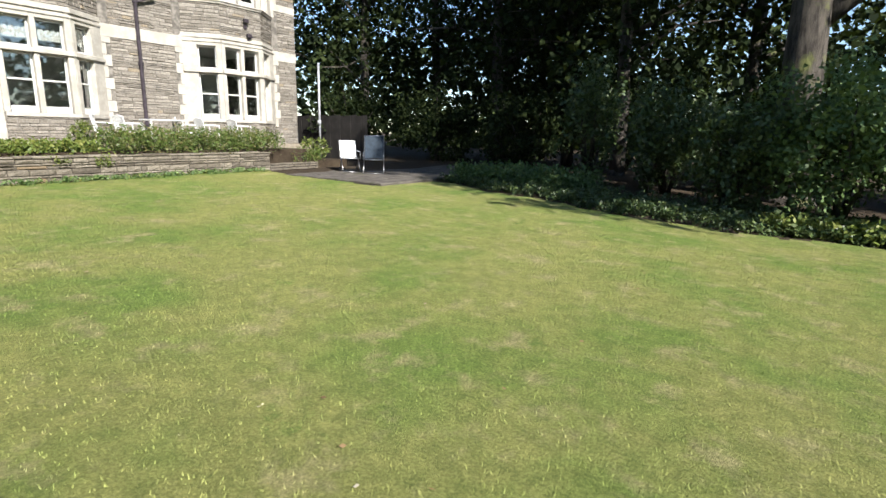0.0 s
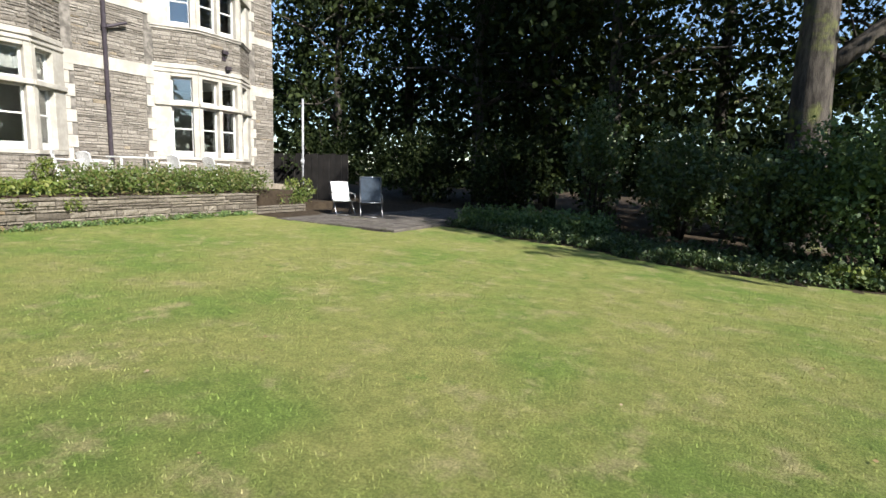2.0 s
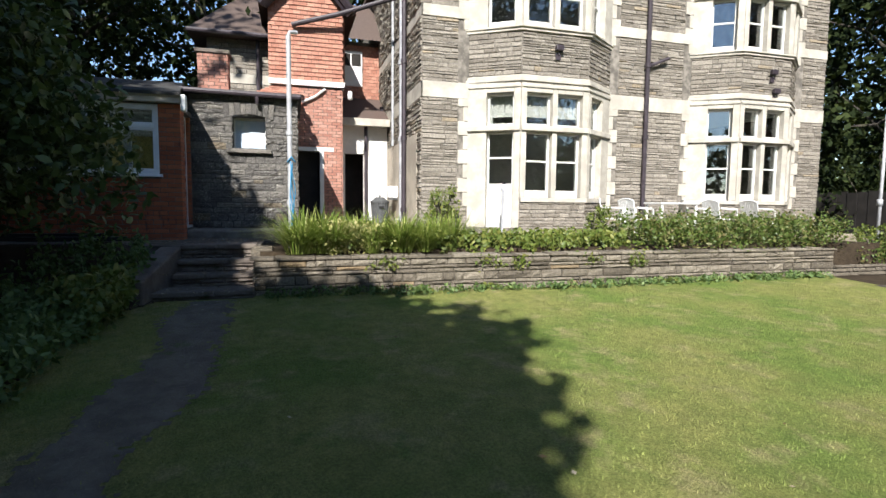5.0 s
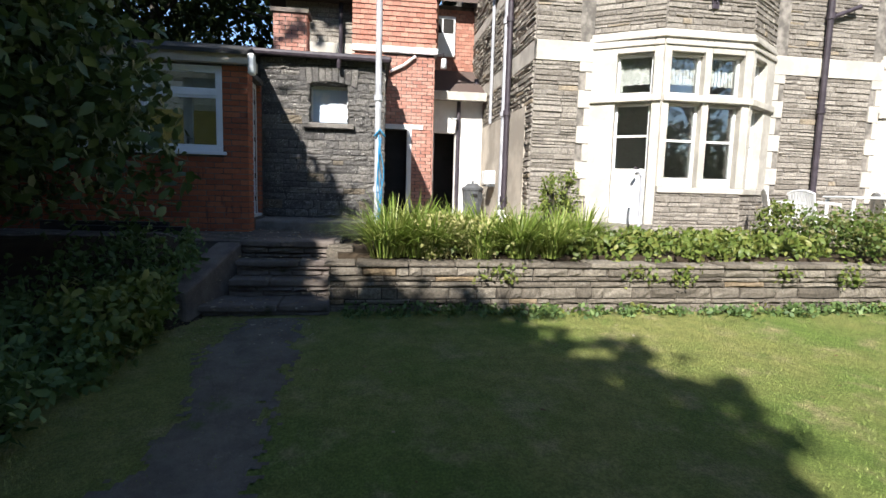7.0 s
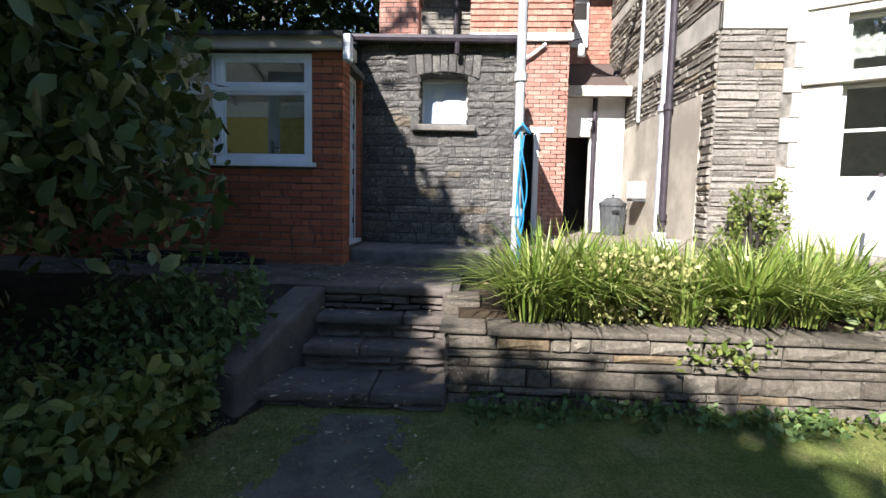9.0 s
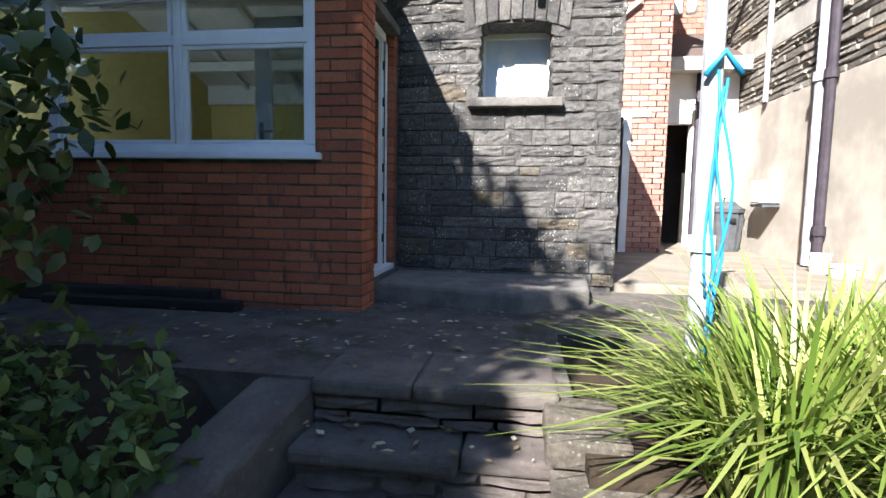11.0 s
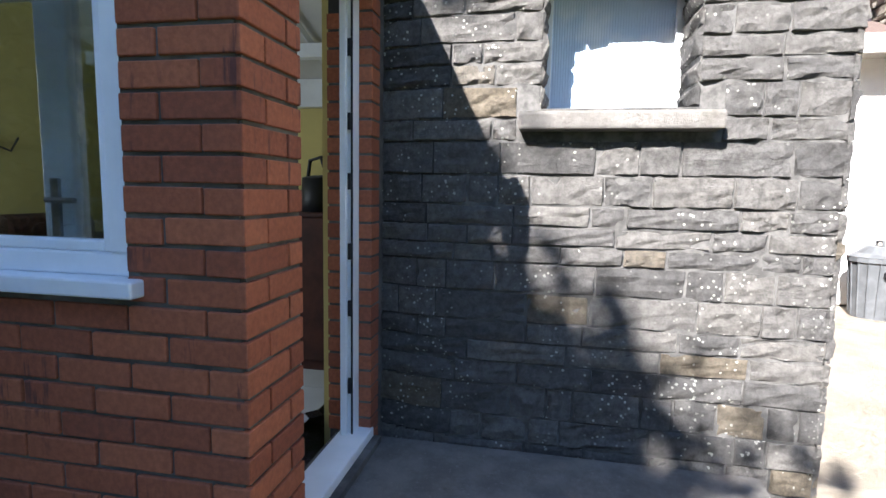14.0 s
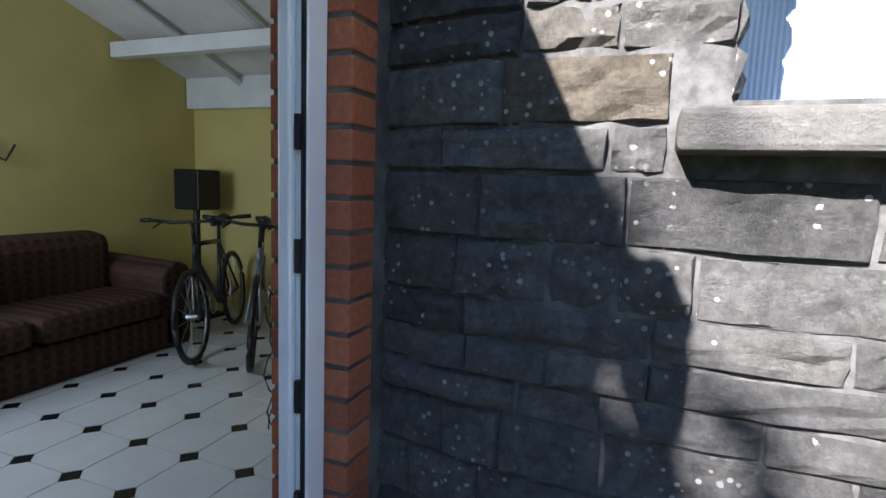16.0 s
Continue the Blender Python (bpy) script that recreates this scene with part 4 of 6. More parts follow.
# gable under the roof's slope
b = Build()
for y in (-2.29, -2.36):
    b.v += [(GX - 0.03, y, 3.2), (RX, y, 3.2), (RX, y, RZ - 0.06), (GX - 0.03, y, 3.36)]
b.f += [(0, 1, 2, 3), (7, 6, 5, 4), (0, 3, 7, 4), (1, 0, 4, 5)]
b.mi += [0] * 4
b.done("gable_board", RENDERED, groom)
# inner shell
YELLOW = plain("yellow_wall_paint", (0.66, 0.56, 0.22), 0.9, 0, 0.06, 1.5)
CEIL = plain("white_ceiling_board", (0.72, 0.71, 0.68), 0.9, 0, 0.08, 2)
b = Build()
b.box(-19.25, -19.1, -5.8, -2.36, 1.0, 3.42)
b.box(-19.1, -16.21, -2.36, -2.29, 1.0, 3.5)
n = len(b.v)
for y in (-5.65, -5.8):
    b.v += [(-19.25, y, 1.0), (GX - 0.25, y, 1.0), (GX - 0.25, y, 3.28), (RX, y, RZ - 0.08), (-19.25, y, 3.36)]
b.f += [tuple(n + q for q in (0, 1, 2, 3, 4)), tuple(n + 5 + q for q in (4, 3, 2, 1, 0))]
b.mi += [0, 0]
b.done("inner_wall", YELLOW, groom)
b = Build()
b.quad((GX - 0.25, -5.65, 3.26), (GX - 0.25, -2.36, 3.26), (RX, -2.36, RZ - 0.07), (RX, -5.65, RZ - 0.07))
b.quad((RX, -5.65, RZ - 0.07), (RX, -2.36, RZ - 0.07), (-19.1, -2.36, 3.37), (-19.1, -5.65, 3.37))
tagged(b.done("ceiling", CEIL), "white boarded sloping ceiling of the garden room", "ceiling", kind="structure")
b = Build()
b.box(-19.09, -19.0, -5.64, -2.47, 3.12, 3.40)
b.box(-18.35, -18.25, -5.64, -2.47, 3.42, 3.54)
for y in (-5.0, -4.2, -3.4):
    for x0, z0, x1, z1 in ((GX - 0.3, 3.2, RX, RZ - 0.12), (RX, RZ - 0.12, -19.0, 3.34)):
        b.tube([(x0, y, z0), (x1, y, z1)], 0.035, 4)
b.done("ceiling_beam", UPVC, groom, 0.006)


# floor tiles: octagons with dark inserts
def tile_floor():
    root = empty("tiled_floor", -17, -3.7, FL)
    tagged(root, "white octagonal floor tiles with small black inserts", "floor", kind="structure")
    white = plain("white_glazed_tile", (0.72, 0.74, 0.76), 0.25, 0, 0.05, 3, 0.5)
    black = plain("black_glazed_tile", (0.02, 0.02, 0.022), 0.25, 0, 0.1, 3, 0.5)
    block("grout", -19.1, GX - 0.25, -5.65, -2.37, 0.99, FL - 0.006, DARK_MORTAR, root)
    P, c, g = 0.325, 0.05, 0.003
    o, q = Build(), Build()
    h = P / 2 - g
    poly = [(-h + c, -h), (h - c, -h), (h, -h + c), (h, h - c), (h - c, h), (-h + c, h), (-h, h - c), (-h, -h + c)]
    o.prism(poly, -0.005, 0.0)
    q.prism([(-c + g, 0), (0, -c + g), (c - g, 0), (0, c - g)], -0.005, 0.0)
    ob = o.done("tile", white, root)
    qb = q.done("insert", black, root)
    for i in range(12):
        for j in range(10):
            x, y = -18.99 + P * i, -5.51 + P * j
            if x > -15.4 or y > -2.5:
                continue
            for src, dx in ((ob, 0), (qb, P / 2)):
                t = src if (i, j) == (0, 0) else new(src.name.split(".")[0], src.data)
                t.parent = root
                t.matrix_basis = Matrix.Translation((x + dx + 17, y + dx + 3.7, 0))


tile_floor()
for root in (terrace, steps, patio, house, rwall, outh):
    keep_place(root)
inv = Matrix.Translation(groom.location).inverted()
for o in groom.children:
    o.matrix_parent_inverse = inv

window_light = new("window_daylight", bpy.data.lights.new("window_daylight", "AREA"))
window_light.data.shape, window_light.data.size, window_light.data.size_y = "RECTANGLE", 1.2, 1.0
window_light.data.energy, window_light.data.color = 4.5, (0.8, 0.92, 1.0)
window_light.matrix_world = look((GX - 0.3, -5.0, 2.62), (GX - 3.0, -4.4, 2.2))


# ---- trees and shrubs ----
def tree(name, x, y, z, h, crown0, r, seed, leaf, trunk_r, clumps, per, size, label, lean=(0, 0), squash=1.0, limbs=9):
    rng = random.Random(seed)
    nr = np.random.default_rng(seed)
    root = empty(name, x, y, z)
    b = Build()
    top = Vector((lean[0], lean[1], h * 0.92))
    pts = []
    for i in range(9):
        t = i / 8
        pts.append(Vector((lean[0] * t * t + 0.12 * math.sin(t * 5 + seed), lean[1] * t * t + 0.12 * math.cos(t * 4 + seed), -0.2 + (h * 0.92 + 0.2) * t)))
    b.tube(pts, trunk_r, 12, trunk_r * 0.12)
    b.tube([pts[0], Vector((0, 0, 0.35)) + pts[0] * 0.5], trunk_r * 1.45, 12, trunk_r * 0.9)
    cs = []
    for i in range(limbs):
        t = 0.25 + 0.7 * i / limbs
        s = Vector((lean[0] * t * t, lean[1] * t * t, h * 0.92 * t))
        if s.z < crown0 - 0.5:
            s.z = crown0 * rng.uniform(0.7, 1.0)
        w = rng.uniform(0, 6.28)
        L = r * rng.uniform(0.6, 0.95) * (1.1 - 0.5 * t)
        e = s + Vector((math.cos(w) * L, math.sin(w) * L, L * rng.uniform(0.1, 0.5)))
        m = (s + e) / 2 + Vector((0, 0, 0.12 * L))
        b.tube([s, m, e], trunk_r * 0.34, 6, trunk_r * 0.06)
        cs += [tuple(m), tuple(e)]
        for _ in range(2):
            q = m + Vector((rng.uniform(-1, 1), rng.uniform(-1, 1), rng.uniform(-0.2, 0.8))) * L * 0.55
            b.tube([m, (m + q) / 2 + Vector((0, 0, 0.05)), q], trunk_r * 0.14, 5, trunk_r * 0.03)
            cs.append(tuple(q))
    b.done("trunk", BARK, root, smooth=True)
    zc, hz = (crown0 + h) / 2, (h - crown0) / 2
    while len(cs) < clumps:
        u = Vector((rng.gauss(0, 1), rng.gauss(0, 1), rng.gauss(0, 1))).normalized() * rng.random() ** 0.4
        k = zc + u.z * hz
        rr = r * (0.75 + 0.35 * noise.noise((u.x * 2 + seed, u.y * 2, u.z * 2)))
        cs.append((u.x * rr + lean[0] * (k / h) ** 2, u.y * rr + lean[1] * (k / h) ** 2, k))
    v, f = leaf_cloud(nr, cs, per, (r * 0.22, r * 0.22, r * 0.16 * squash), size)
    array_mesh("crown", v, f, leaf, root)
    tagged(root, label, "tree")
    return root


WOOD = "tall dark evergreen tree at the garden's edge"
t1 = tree("tree", -6, 19, 0.1, 17, 0.8, 4.6, 1, SHADED_WOOD_LEAF, 0.28, 260, 35, 0.29, WOOD, limbs=14)
t2 = tree("tree", -12, 21, 0.2, 18, 1.5, 5.0, 2, SHADED_WOOD_LEAF, 0.32, 270, 35, 0.29, WOOD, limbs=14)
t3 = tree("tree", 3, 23, 0.0, 16, 2.0, 4.8, 3, SHADED_WOOD_LEAF, 0.3, 140, 45, 0.26, WOOD, limbs=14)
for src, x, y, s, a in ((t1, -17, 23, 1.1, 40), (t2, -3, 27, 1.1, 80), (t3, -9, 29, 1.2, 10), (t1, -22, 21, 1.0, 200),
                        (t1, -10, 24.5, 0.9, 120), (t2, -14.5, 26.5, 1.0, 260), (t2, -18.5, 19.5, 0.85, 301), (t2, -9.0, 21.8, 0.9, 15)):
    c = copy_thing(src, pose(x, y, 0.1, 0, 0, a))
    c.scale = (s, s, s)
# unseen trees, added so that the garden's far and left edges lie in shade
for src, x, y, s, a in ((t1, 9.0, 16, 1.0, 60), (t1, -6, -12, 1.2, 10), (t2, 0, -13, 1.2, 70), (t1, -10.5, -9.5, 1.25, 140)):
    c = copy_thing(src, pose(x, y, 0.0, 0, 0, a))
    c.scale = (s, s, s)
# woods behind the outbuildings
for src, x, y, s, a in ((t1, -25, -3, 1.0, 15), (t2, -27, -9, 1.0, 110), (t3, -22, -10, 1.0, 210), (t1, -19, -11, 0.8, 300), (t2, -25.5, -7.0, 0.75, 10), (t2, -30, 0.5, 1.1, 33)):
    c = copy_thing(src, pose(x, y, 0.5, 0, 0, a))
    c.scale = (s, s, s)
# trees beside the walk that throw the lawn's shadow
SH = "leafy garden tree by the lawn"
s0 = tree("tree", -1.3, -3.95, 0.0, 9.1, 2.4, 2.7, 5, BUSH_LEAF, 0.16, 400, 38, 0.33, SH, lean=(0.2, 0.6))
s1 = tree("tree", -8.4, -5.6, 0.0, 9.6, 2.4, 2.7, 5, BUSH_LEAF, 0.16, 400, 38, 0.33, SH, lean=(0.2, 1.1))
s1.matrix_basis = pose(-8.4, -5.6, 0.0, 0, 0, 30)
s1.scale = (0.835, 0.835, 0.835)
for src, x, y, s, a in ((s1, -4.9, -4.1, 0.7, 100), (s1, -6.5, -6.5, 1.0, 70), (s1, -3.5, -7.2, 1.15, 250), (s0, -3.4, -3.35, 0.88, 200)):
    c = copy_thing(src, pose(x, y, 0.0, 0, 0, a))
    c.scale = (s, s, s)

# Out-of-view trees, crowns set high to shade the patio and spare the lawn.
for x, y, h in ((5.2, 8.4, 18), (9.5, 7.6, 20)):
    tree("tree", x, y, 0.0, h, 8.5, 3.1, int(h), SHADED_WOOD_LEAF, 0.22, 240, 45, 0.28, "tall unseen bare-stemmed tree added to shade the patio", limbs=10)

# Added caster: its sparse crown throws dappled shade on outhouse and terrace.
tree("tree", -9.3, -3.8, 0.1, 7.2, 4.5, 1.5, 12, BUSH_LEAF, 0.09, 76, 20, 0.17, "slender leafy tree added to dapple the outhouse with shade", lean=(0.1, 0.3), limbs=8)

# the great trunk with its fork
big = tree("tree", -0.6, 15.6, 0.0, 21, 9.0, 6.0, 9, SHADED_WOOD_LEAF, 0.52, 220, 55, 0.3, "broad mossy tree trunk with dark spreading limbs", lean=(0.5, 0.4), limbs=10)
b = Build()
b.tube([(0.1, 0, 4.2), (0.9, 0.3, 4.9), (2.2, 0.6, 6.2), (4.0, 0.8, 7.2)], 0.26, 8, 0.1)
b.tube([(0.9, 0.3, 4.9), (1.9, 0.2, 5.0), (3.3, 0.3, 5.6)], 0.13, 6, 0.04)
b.done("limb", BARK, big, smooth=True)


def shrub(x, y, z, r, h, seed, leaf, size, clumps, per, label, name="shrub", stems=7, fine=False):
    rng = random.Random(seed)
    root = empty(name, x, y, z)
    b, cs = Build(), []
    for i in range(stems):
        w = 6.28 * i / stems + rng.uniform(-0.3, 0.3)
        e = Vector((math.cos(w) * r * 0.6, math.sin(w) * r * 0.6, h * rng.uniform(0.6, 0.95)))
        b.tube([(0.05 * math.cos(w), 0.05 * math.sin(w), -0.1), e * 0.5 + Vector((0, 0, 0.1 * h)), e], 0.025 + 0.008 * h, 6, 0.006)
        cs.append(tuple(e))
    b.done("stems", BARK, root, smooth=True)
    while len(cs) < clumps:
        u = Vector((rng.gauss(0, 1), rng.gauss(0, 1), rng.gauss(0, 1))).normalized() * rng.random() ** 0.35
        k = 0.82 + 0.4 * noise.noise((u.x * 1.8 + seed, u.y * 1.8, u.z * 1.8))
        cs.append((u.x * r * k, u.y * r * k, h * 0.52 + u.z * h * 0.5 * k))
    v, f = leaf_cloud(np.random.default_rng(seed), cs, per, (r * 0.2, r * 0.2, h * 0.12), size, fine=fine)
    v[:, 2] = np.maximum(v[:, 2], -0.02)
    array_mesh("foliage", v, f, leaf, root)
    return tagged(root, label, "shrub")


EV = "dense dark green shrub at the lawn's edge"
# The first shrub's paler leaf puts the sunlight on it into its colour.
shrub(0.4, 12.2, 0.0, 1.9, 3.0, 1, NETTLE_LEAF, 0.11, 230, 50, EV)
shrub(-1.4, 12.0, 0.0, 1.1, 2.3, 21, BUSH_LEAF, 0.11, 130, 45, EV)
shrub(2.9, 12.0, 0.0, 1.7, 2.6, 2, BUSH_LEAF, 0.11, 170, 50, EV)
shrub(-3.2, 14.6, 0.0, 1.5, 3.0, 3, BUSH_LEAF, 0.13, 150, 45, EV)
shrub(-5.6, 15.4, 0.1, 1.2, 3.6, 4, BUSH_LEAF, 0.14, 90, 40, "slim dark shrub under the trees")
shrub(-9, 18, 0.1, 2.2, 3.0, 6, SHADED_WOOD_LEAF, 0.16, 130, 45, EV)
shrub(-13.5, 18.5, 0.2, 2.2, 3.2, 7, SHADED_WOOD_LEAF, 0.16, 130, 45, EV)
shrub(-17.5, 17.5, 0.2, 2.2, 3.4, 8, SHADED_WOOD_LEAF, 0.16, 130, 45, EV)

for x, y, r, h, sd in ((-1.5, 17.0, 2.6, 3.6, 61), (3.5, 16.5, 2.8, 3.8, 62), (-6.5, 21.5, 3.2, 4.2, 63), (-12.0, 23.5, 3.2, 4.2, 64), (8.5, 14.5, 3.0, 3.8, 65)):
    shrub(x, y, 0.0, r, h, sd, SHADED_WOOD_LEAF, 0.24, 110, 28, "broad dark shrub in the woods' shade")


def ground_cover(name, seed, n, area, leaf, size, height, label, cat, zf=None, per=14):
    nr = np.random.default_rng(seed)
    pts = [area(nr) for _ in range(n)]
    cs = [(x, y, (zf(x, y) if zf else ground_z(x, y)) + height * 0.5 * k) for (x, y), k in zip(pts, nr.random(n) * 1.6 + 0.2)]
    v, f = leaf_cloud(nr, cs, per, (0.13, 0.13, height * 0.45), size, fine=per > 14)
    return tagged(array_mesh(name, v, f, leaf), label, cat, kind="stuff")


def strip_shade(nr):
    x = nr.uniform(-8.4, 3)
    return x, edge_y(x) + 0.1 + abs(nr.normal(0, 1.5))


ground_cover("ground_ivy", 4, 1800, strip_shade, BUSH_LEAF, 0.075, 0.22, "low ivy and weeds along the lawn's far edge", "ground cover")
ground_cover("ground_ivy", 14, 160, lambda r: (r.uniform(-0.6, 1.6), 9.95 + r.uniform(0, 0.7)), LIGHT_LEAF, 0.1, 0.3, "bright broad-leaved weeds beside the lawn", "ground cover")
ground_cover("weeds", 5, 500, lambda r: (-8.2 + r.uniform(0, 3.6), 12.2 + r.uniform(-0.4, 1.6)), NETTLE_LEAF, 0.1, 0.5, "tall dull green weeds by the patio", "weeds")


# beds on the retaining wall
def bed(y0, y1, x0=-14.6, x1=-13.15):
    return lambda r: (r.uniform(x0, x1), r.uniform(y0, y1))


shelf = lambda x, y: 0.9
ground_cover("bed_plants", 6, 620, bed(0.0, 5.4), LIGHT_LEAF, 0.085, 0.26, "low bright green and yellow bedding plants on the wall", "plants", shelf, 15)
ground_cover("hedge", 7, 1050, bed(5.5, 10.2, -14.5, -12.93), HEDGE_LEAF, 0.065, 0.55, "clipped mixed green and russet low hedge", "hedge", shelf)
ground_cover("hedge_end", 8, 130, lambda r: (-13.6 + r.uniform(-0.5, 0.4), 10.5 + r.uniform(0, 1.6)), HEDGE_LEAF, 0.075, 0.5, "loose brownish hedge end beside the patio", "hedge", lambda x, y: 0.45)
ground_cover("wall_ivy", 9, 70, lambda r: (-12.9 + r.uniform(0, 0.06), r.uniform(1.0, 9.5)), LIGHT_LEAF, 0.06, 0.1, "small ivy leaves at the wall's foot", "ivy")
ground_cover("foot_weeds", 19, 260, lambda r: (-12.9 + abs(r.normal(0, 0.12)), r.uniform(-0.7, 9.3)), NETTLE_LEAF, 0.06, 0.12, "weeds along the foot of the retaining wall", "weeds")


def sword_clump(x, y, z, seed, n=150, h=0.62):
    nr = np.random.default_rng(seed)
    w = nr.uniform(0, 2 * math.pi, n)
    out = np.stack([np.cos(w), np.sin(w), 0 * w], 1)
    side = np.stack([-np.sin(w), np.cos(w), 0 * w], 1)
    L = h * nr.uniform(0.6, 1.25, n)
    lean = nr.uniform(0.2, 1.15, n)
    base = out * nr.uniform(0.0, 0.16, n)[:, None]
    vs = []
    for k, (t, wd) in enumerate(((0.0, 0.5), (0.35, 1.0), (0.7, 0.8), (1.0, 0.05))):
        p = base + out * (L * lean * t ** 1.6)[:, None]
        p[:, 2] = L * (t - 0.55 * lean * t ** 2.2)
        wv = side * (0.0085 * wd)
        vs += [p - wv, p + wv]
    v = np.stack(vs, 1).reshape(-1, 3)
    i = np.arange(n)[:, None] * 8
    f = np.concatenate([i + [0, 1, 3, 2], i + [2, 3, 5, 4], i + [4, 5, 7, 6]], 1).reshape(-1, 4)
    ob = array_mesh("sword_leaf_clump", v, f, SWORD_LEAF)
    ob.location = (x, y, z)
    return tagged(ob, "arching clump of bright sword-shaped leaves", "plant", "sword-leaved clumps on the wall")


ground_cover("dry_tuft", 33, 300, lambda r: (r.uniform(-13.5, -13.15), 0.1 + abs(r.normal(0, 0.5))), STRAW, 0.05, 0.4, "drying yellow tuft among the sword leaves", "plants", shelf)
ground_cover("trailing_plants", 34, 60, lambda r: (r.uniform(-13.0, -12.9), r.choice([1.0, 2.6, 3.1, 4.4, 5.2]) + r.normal(0, 0.12)), LIGHT_LEAF, 0.06, 0.2, "bright plants trailing over the wall's edge", "plants", lambda x, y: 0.66)
rng = random.Random(31)
sw = [sword_clump(-13.5, -0.1, 0.9, 1, 190), sword_clump(-13.7, 0.2, 0.9, 2, 210, 0.7), sword_clump(-13.55, 0.55, 0.9, 3, 160, 0.55)]
for k in range(22):
    c = copy_thing(sw[k % 3], pose(-13.2 - rng.random() * 0.7, -0.25 + 2.1 * (k + rng.random()) / 22, 0.9, 0, 0, rng.uniform(0, 360)))
    q = rng.uniform(0.75, 1.15)
    c.scale = (q, q, q)
for y in (2.0, 2.3):
    copy_thing(sw[1], pose(-13.9, y, 0.9, 0, 0, y * 90))

shrub(-16.1, 2.75, 1.0, 0.42, 1.05, 41, LIGHT_LEAF, 0.06, 60, 22, "leggy bright shrub against the house corner", stems=6)
shrub(-14.3, 5.35, 0.9, 0.35, 0.8, 42, LIGHT_LEAF, 0.06, 40, 20, "small leafy shrub in the bed", stems=5)
shrub(-13.9, 12.1, 0.5, 0.6, 0.8, 43, LIGHT_LEAF, 0.08, 50, 20, "small bright shrub behind the patio")

# shady side of the walk
HANG = "large overhanging leafy shrub beside the steps"
shrub(-12.15, -3.85, 0.75, 2.1, 3.5, 51, BUSH_LEAF, 0.115, 380, 52, HANG, "large_shrub", 9, True)
shrub(-9.1, -3.9, 0.2, 1.5, 3.6, 52, BUSH_LEAF, 0.14, 180, 36, HANG, "large_shrub", 9, True)
shrub(-13.2, -4.6, 0.8, 1.4, 3.2, 53, BUSH_LEAF, 0.13, 150, 42, HANG, "large_shrub", 8, True)


def bank_z(x, y):
    return ground_z(x, y) + 0.05 + min(1, max(0, (-12.2 - x) / 1.5)) * 0.68


ground_cover("nettles", 15, 850, lambda r: (r.uniform(-13.4, -6.5), -2.15 - abs(r.normal(0, 0.7))), NETTLE_LEAF, 0.075, 0.34, "bed of nettles and weeds on the shady bank", "weeds", bank_z, 16)

ground_cover("bright_weeds", 25, 110, lambda r: (r.uniform(-12.3, -11.2), -2.1 - abs(r.normal(0, 0.25))), LIGHT_LEAF, 0.09, 0.45, "bright broad-leaved weeds at the bank's foot", "weeds", bank_z, 16)

# scattered leaves
def litter(name, seed, n, area, zf, size, mat, label):
    nr = np.random.default_rng(seed)
    cs = [(x, y, zf(x, y) + 0.012) for x, y in (area(nr) for _ in range(n))]
    v, f = leaf_cloud(nr, cs, 1, (0.01, 0.01, 0.004), size)
    c = np.repeat(np.array([q[2] for q in cs]), 4)
    v[:, 2] = c + (v[:, 2] - c) * 0.18
    tagged(array_mesh(name, v, f, mat), label, "leaves", kind="stuff")


litter("fallen_leaves", 3, 160, lambda r: (r.uniform(-13.7, -12.5), r.uniform(-2.1, -0.9)), lambda x, y: 0.475 if x > -13.04 else 0.65 if x > -13.38 else 0.825, 0.05, FALLEN, "brown fallen leaves on the stone steps")
litter("twigs", 7, 420, lambda r: (-12.7 + abs(r.normal(0, 0.4)), r.uniform(-2.35, -0.8)), lambda x, y: ground_z(x, y) + 0.03, 0.03, FALLEN, "dry twigs and leaf litter below the steps")
litter("fallen_leaves", 1, 420, lambda r: (r.uniform(-16.0, -13.8), r.uniform(-3.4, 1.2)), lambda x, y: 1.005, 0.06, FALLEN, "dry fallen leaves on the paving")
litter("fallen_leaves", 2, 120, lambda r: (r.uniform(-12.5, -1), r.uniform(-0.8, 8.8)), lambda x, y: ground_z(x, y) + 0.035, 0.05, FALLEN, "pale fallen leaves on the lawn")


# distant woods that close the garden all round
def far_woods():
    nr = np.random.default_rng(77)
    cs = []
    for k in range(2800):
        a = nr.uniform(0, 2 * math.pi)
        d = nr.uniform(34, 50)
        cs.append((-8 + d * math.cos(a), 6 + d * math.sin(a), (10.0 if 0.9 < a < 1.75 else 16.0 if 3.0 < a < 4.6 else 9.0) * nr.random() ** 1.3))
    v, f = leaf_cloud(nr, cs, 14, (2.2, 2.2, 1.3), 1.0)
    tagged(array_mesh("far_woods", v, f, SHADED_WOOD_LEAF), "dark far woodland round the garden", "woods", kind="stuff")


far_woods()


# ---- back wing, passage and yard ----
def stone_block(root, pl, u0, u1, z0, z1, seed, mat, core, h=0.105, w=0.33, depth=0.02):
    b = Build()
    pl.box(b, u0, u1, z0, z1, -0.3, 0)
    b.done("core_wall", core, root)
    masonry(pl, seed, courses(random.Random(seed), u0, u1, z0, z1, h, w), mat, mat, root, "stone", 0.012, depth, 0.006)


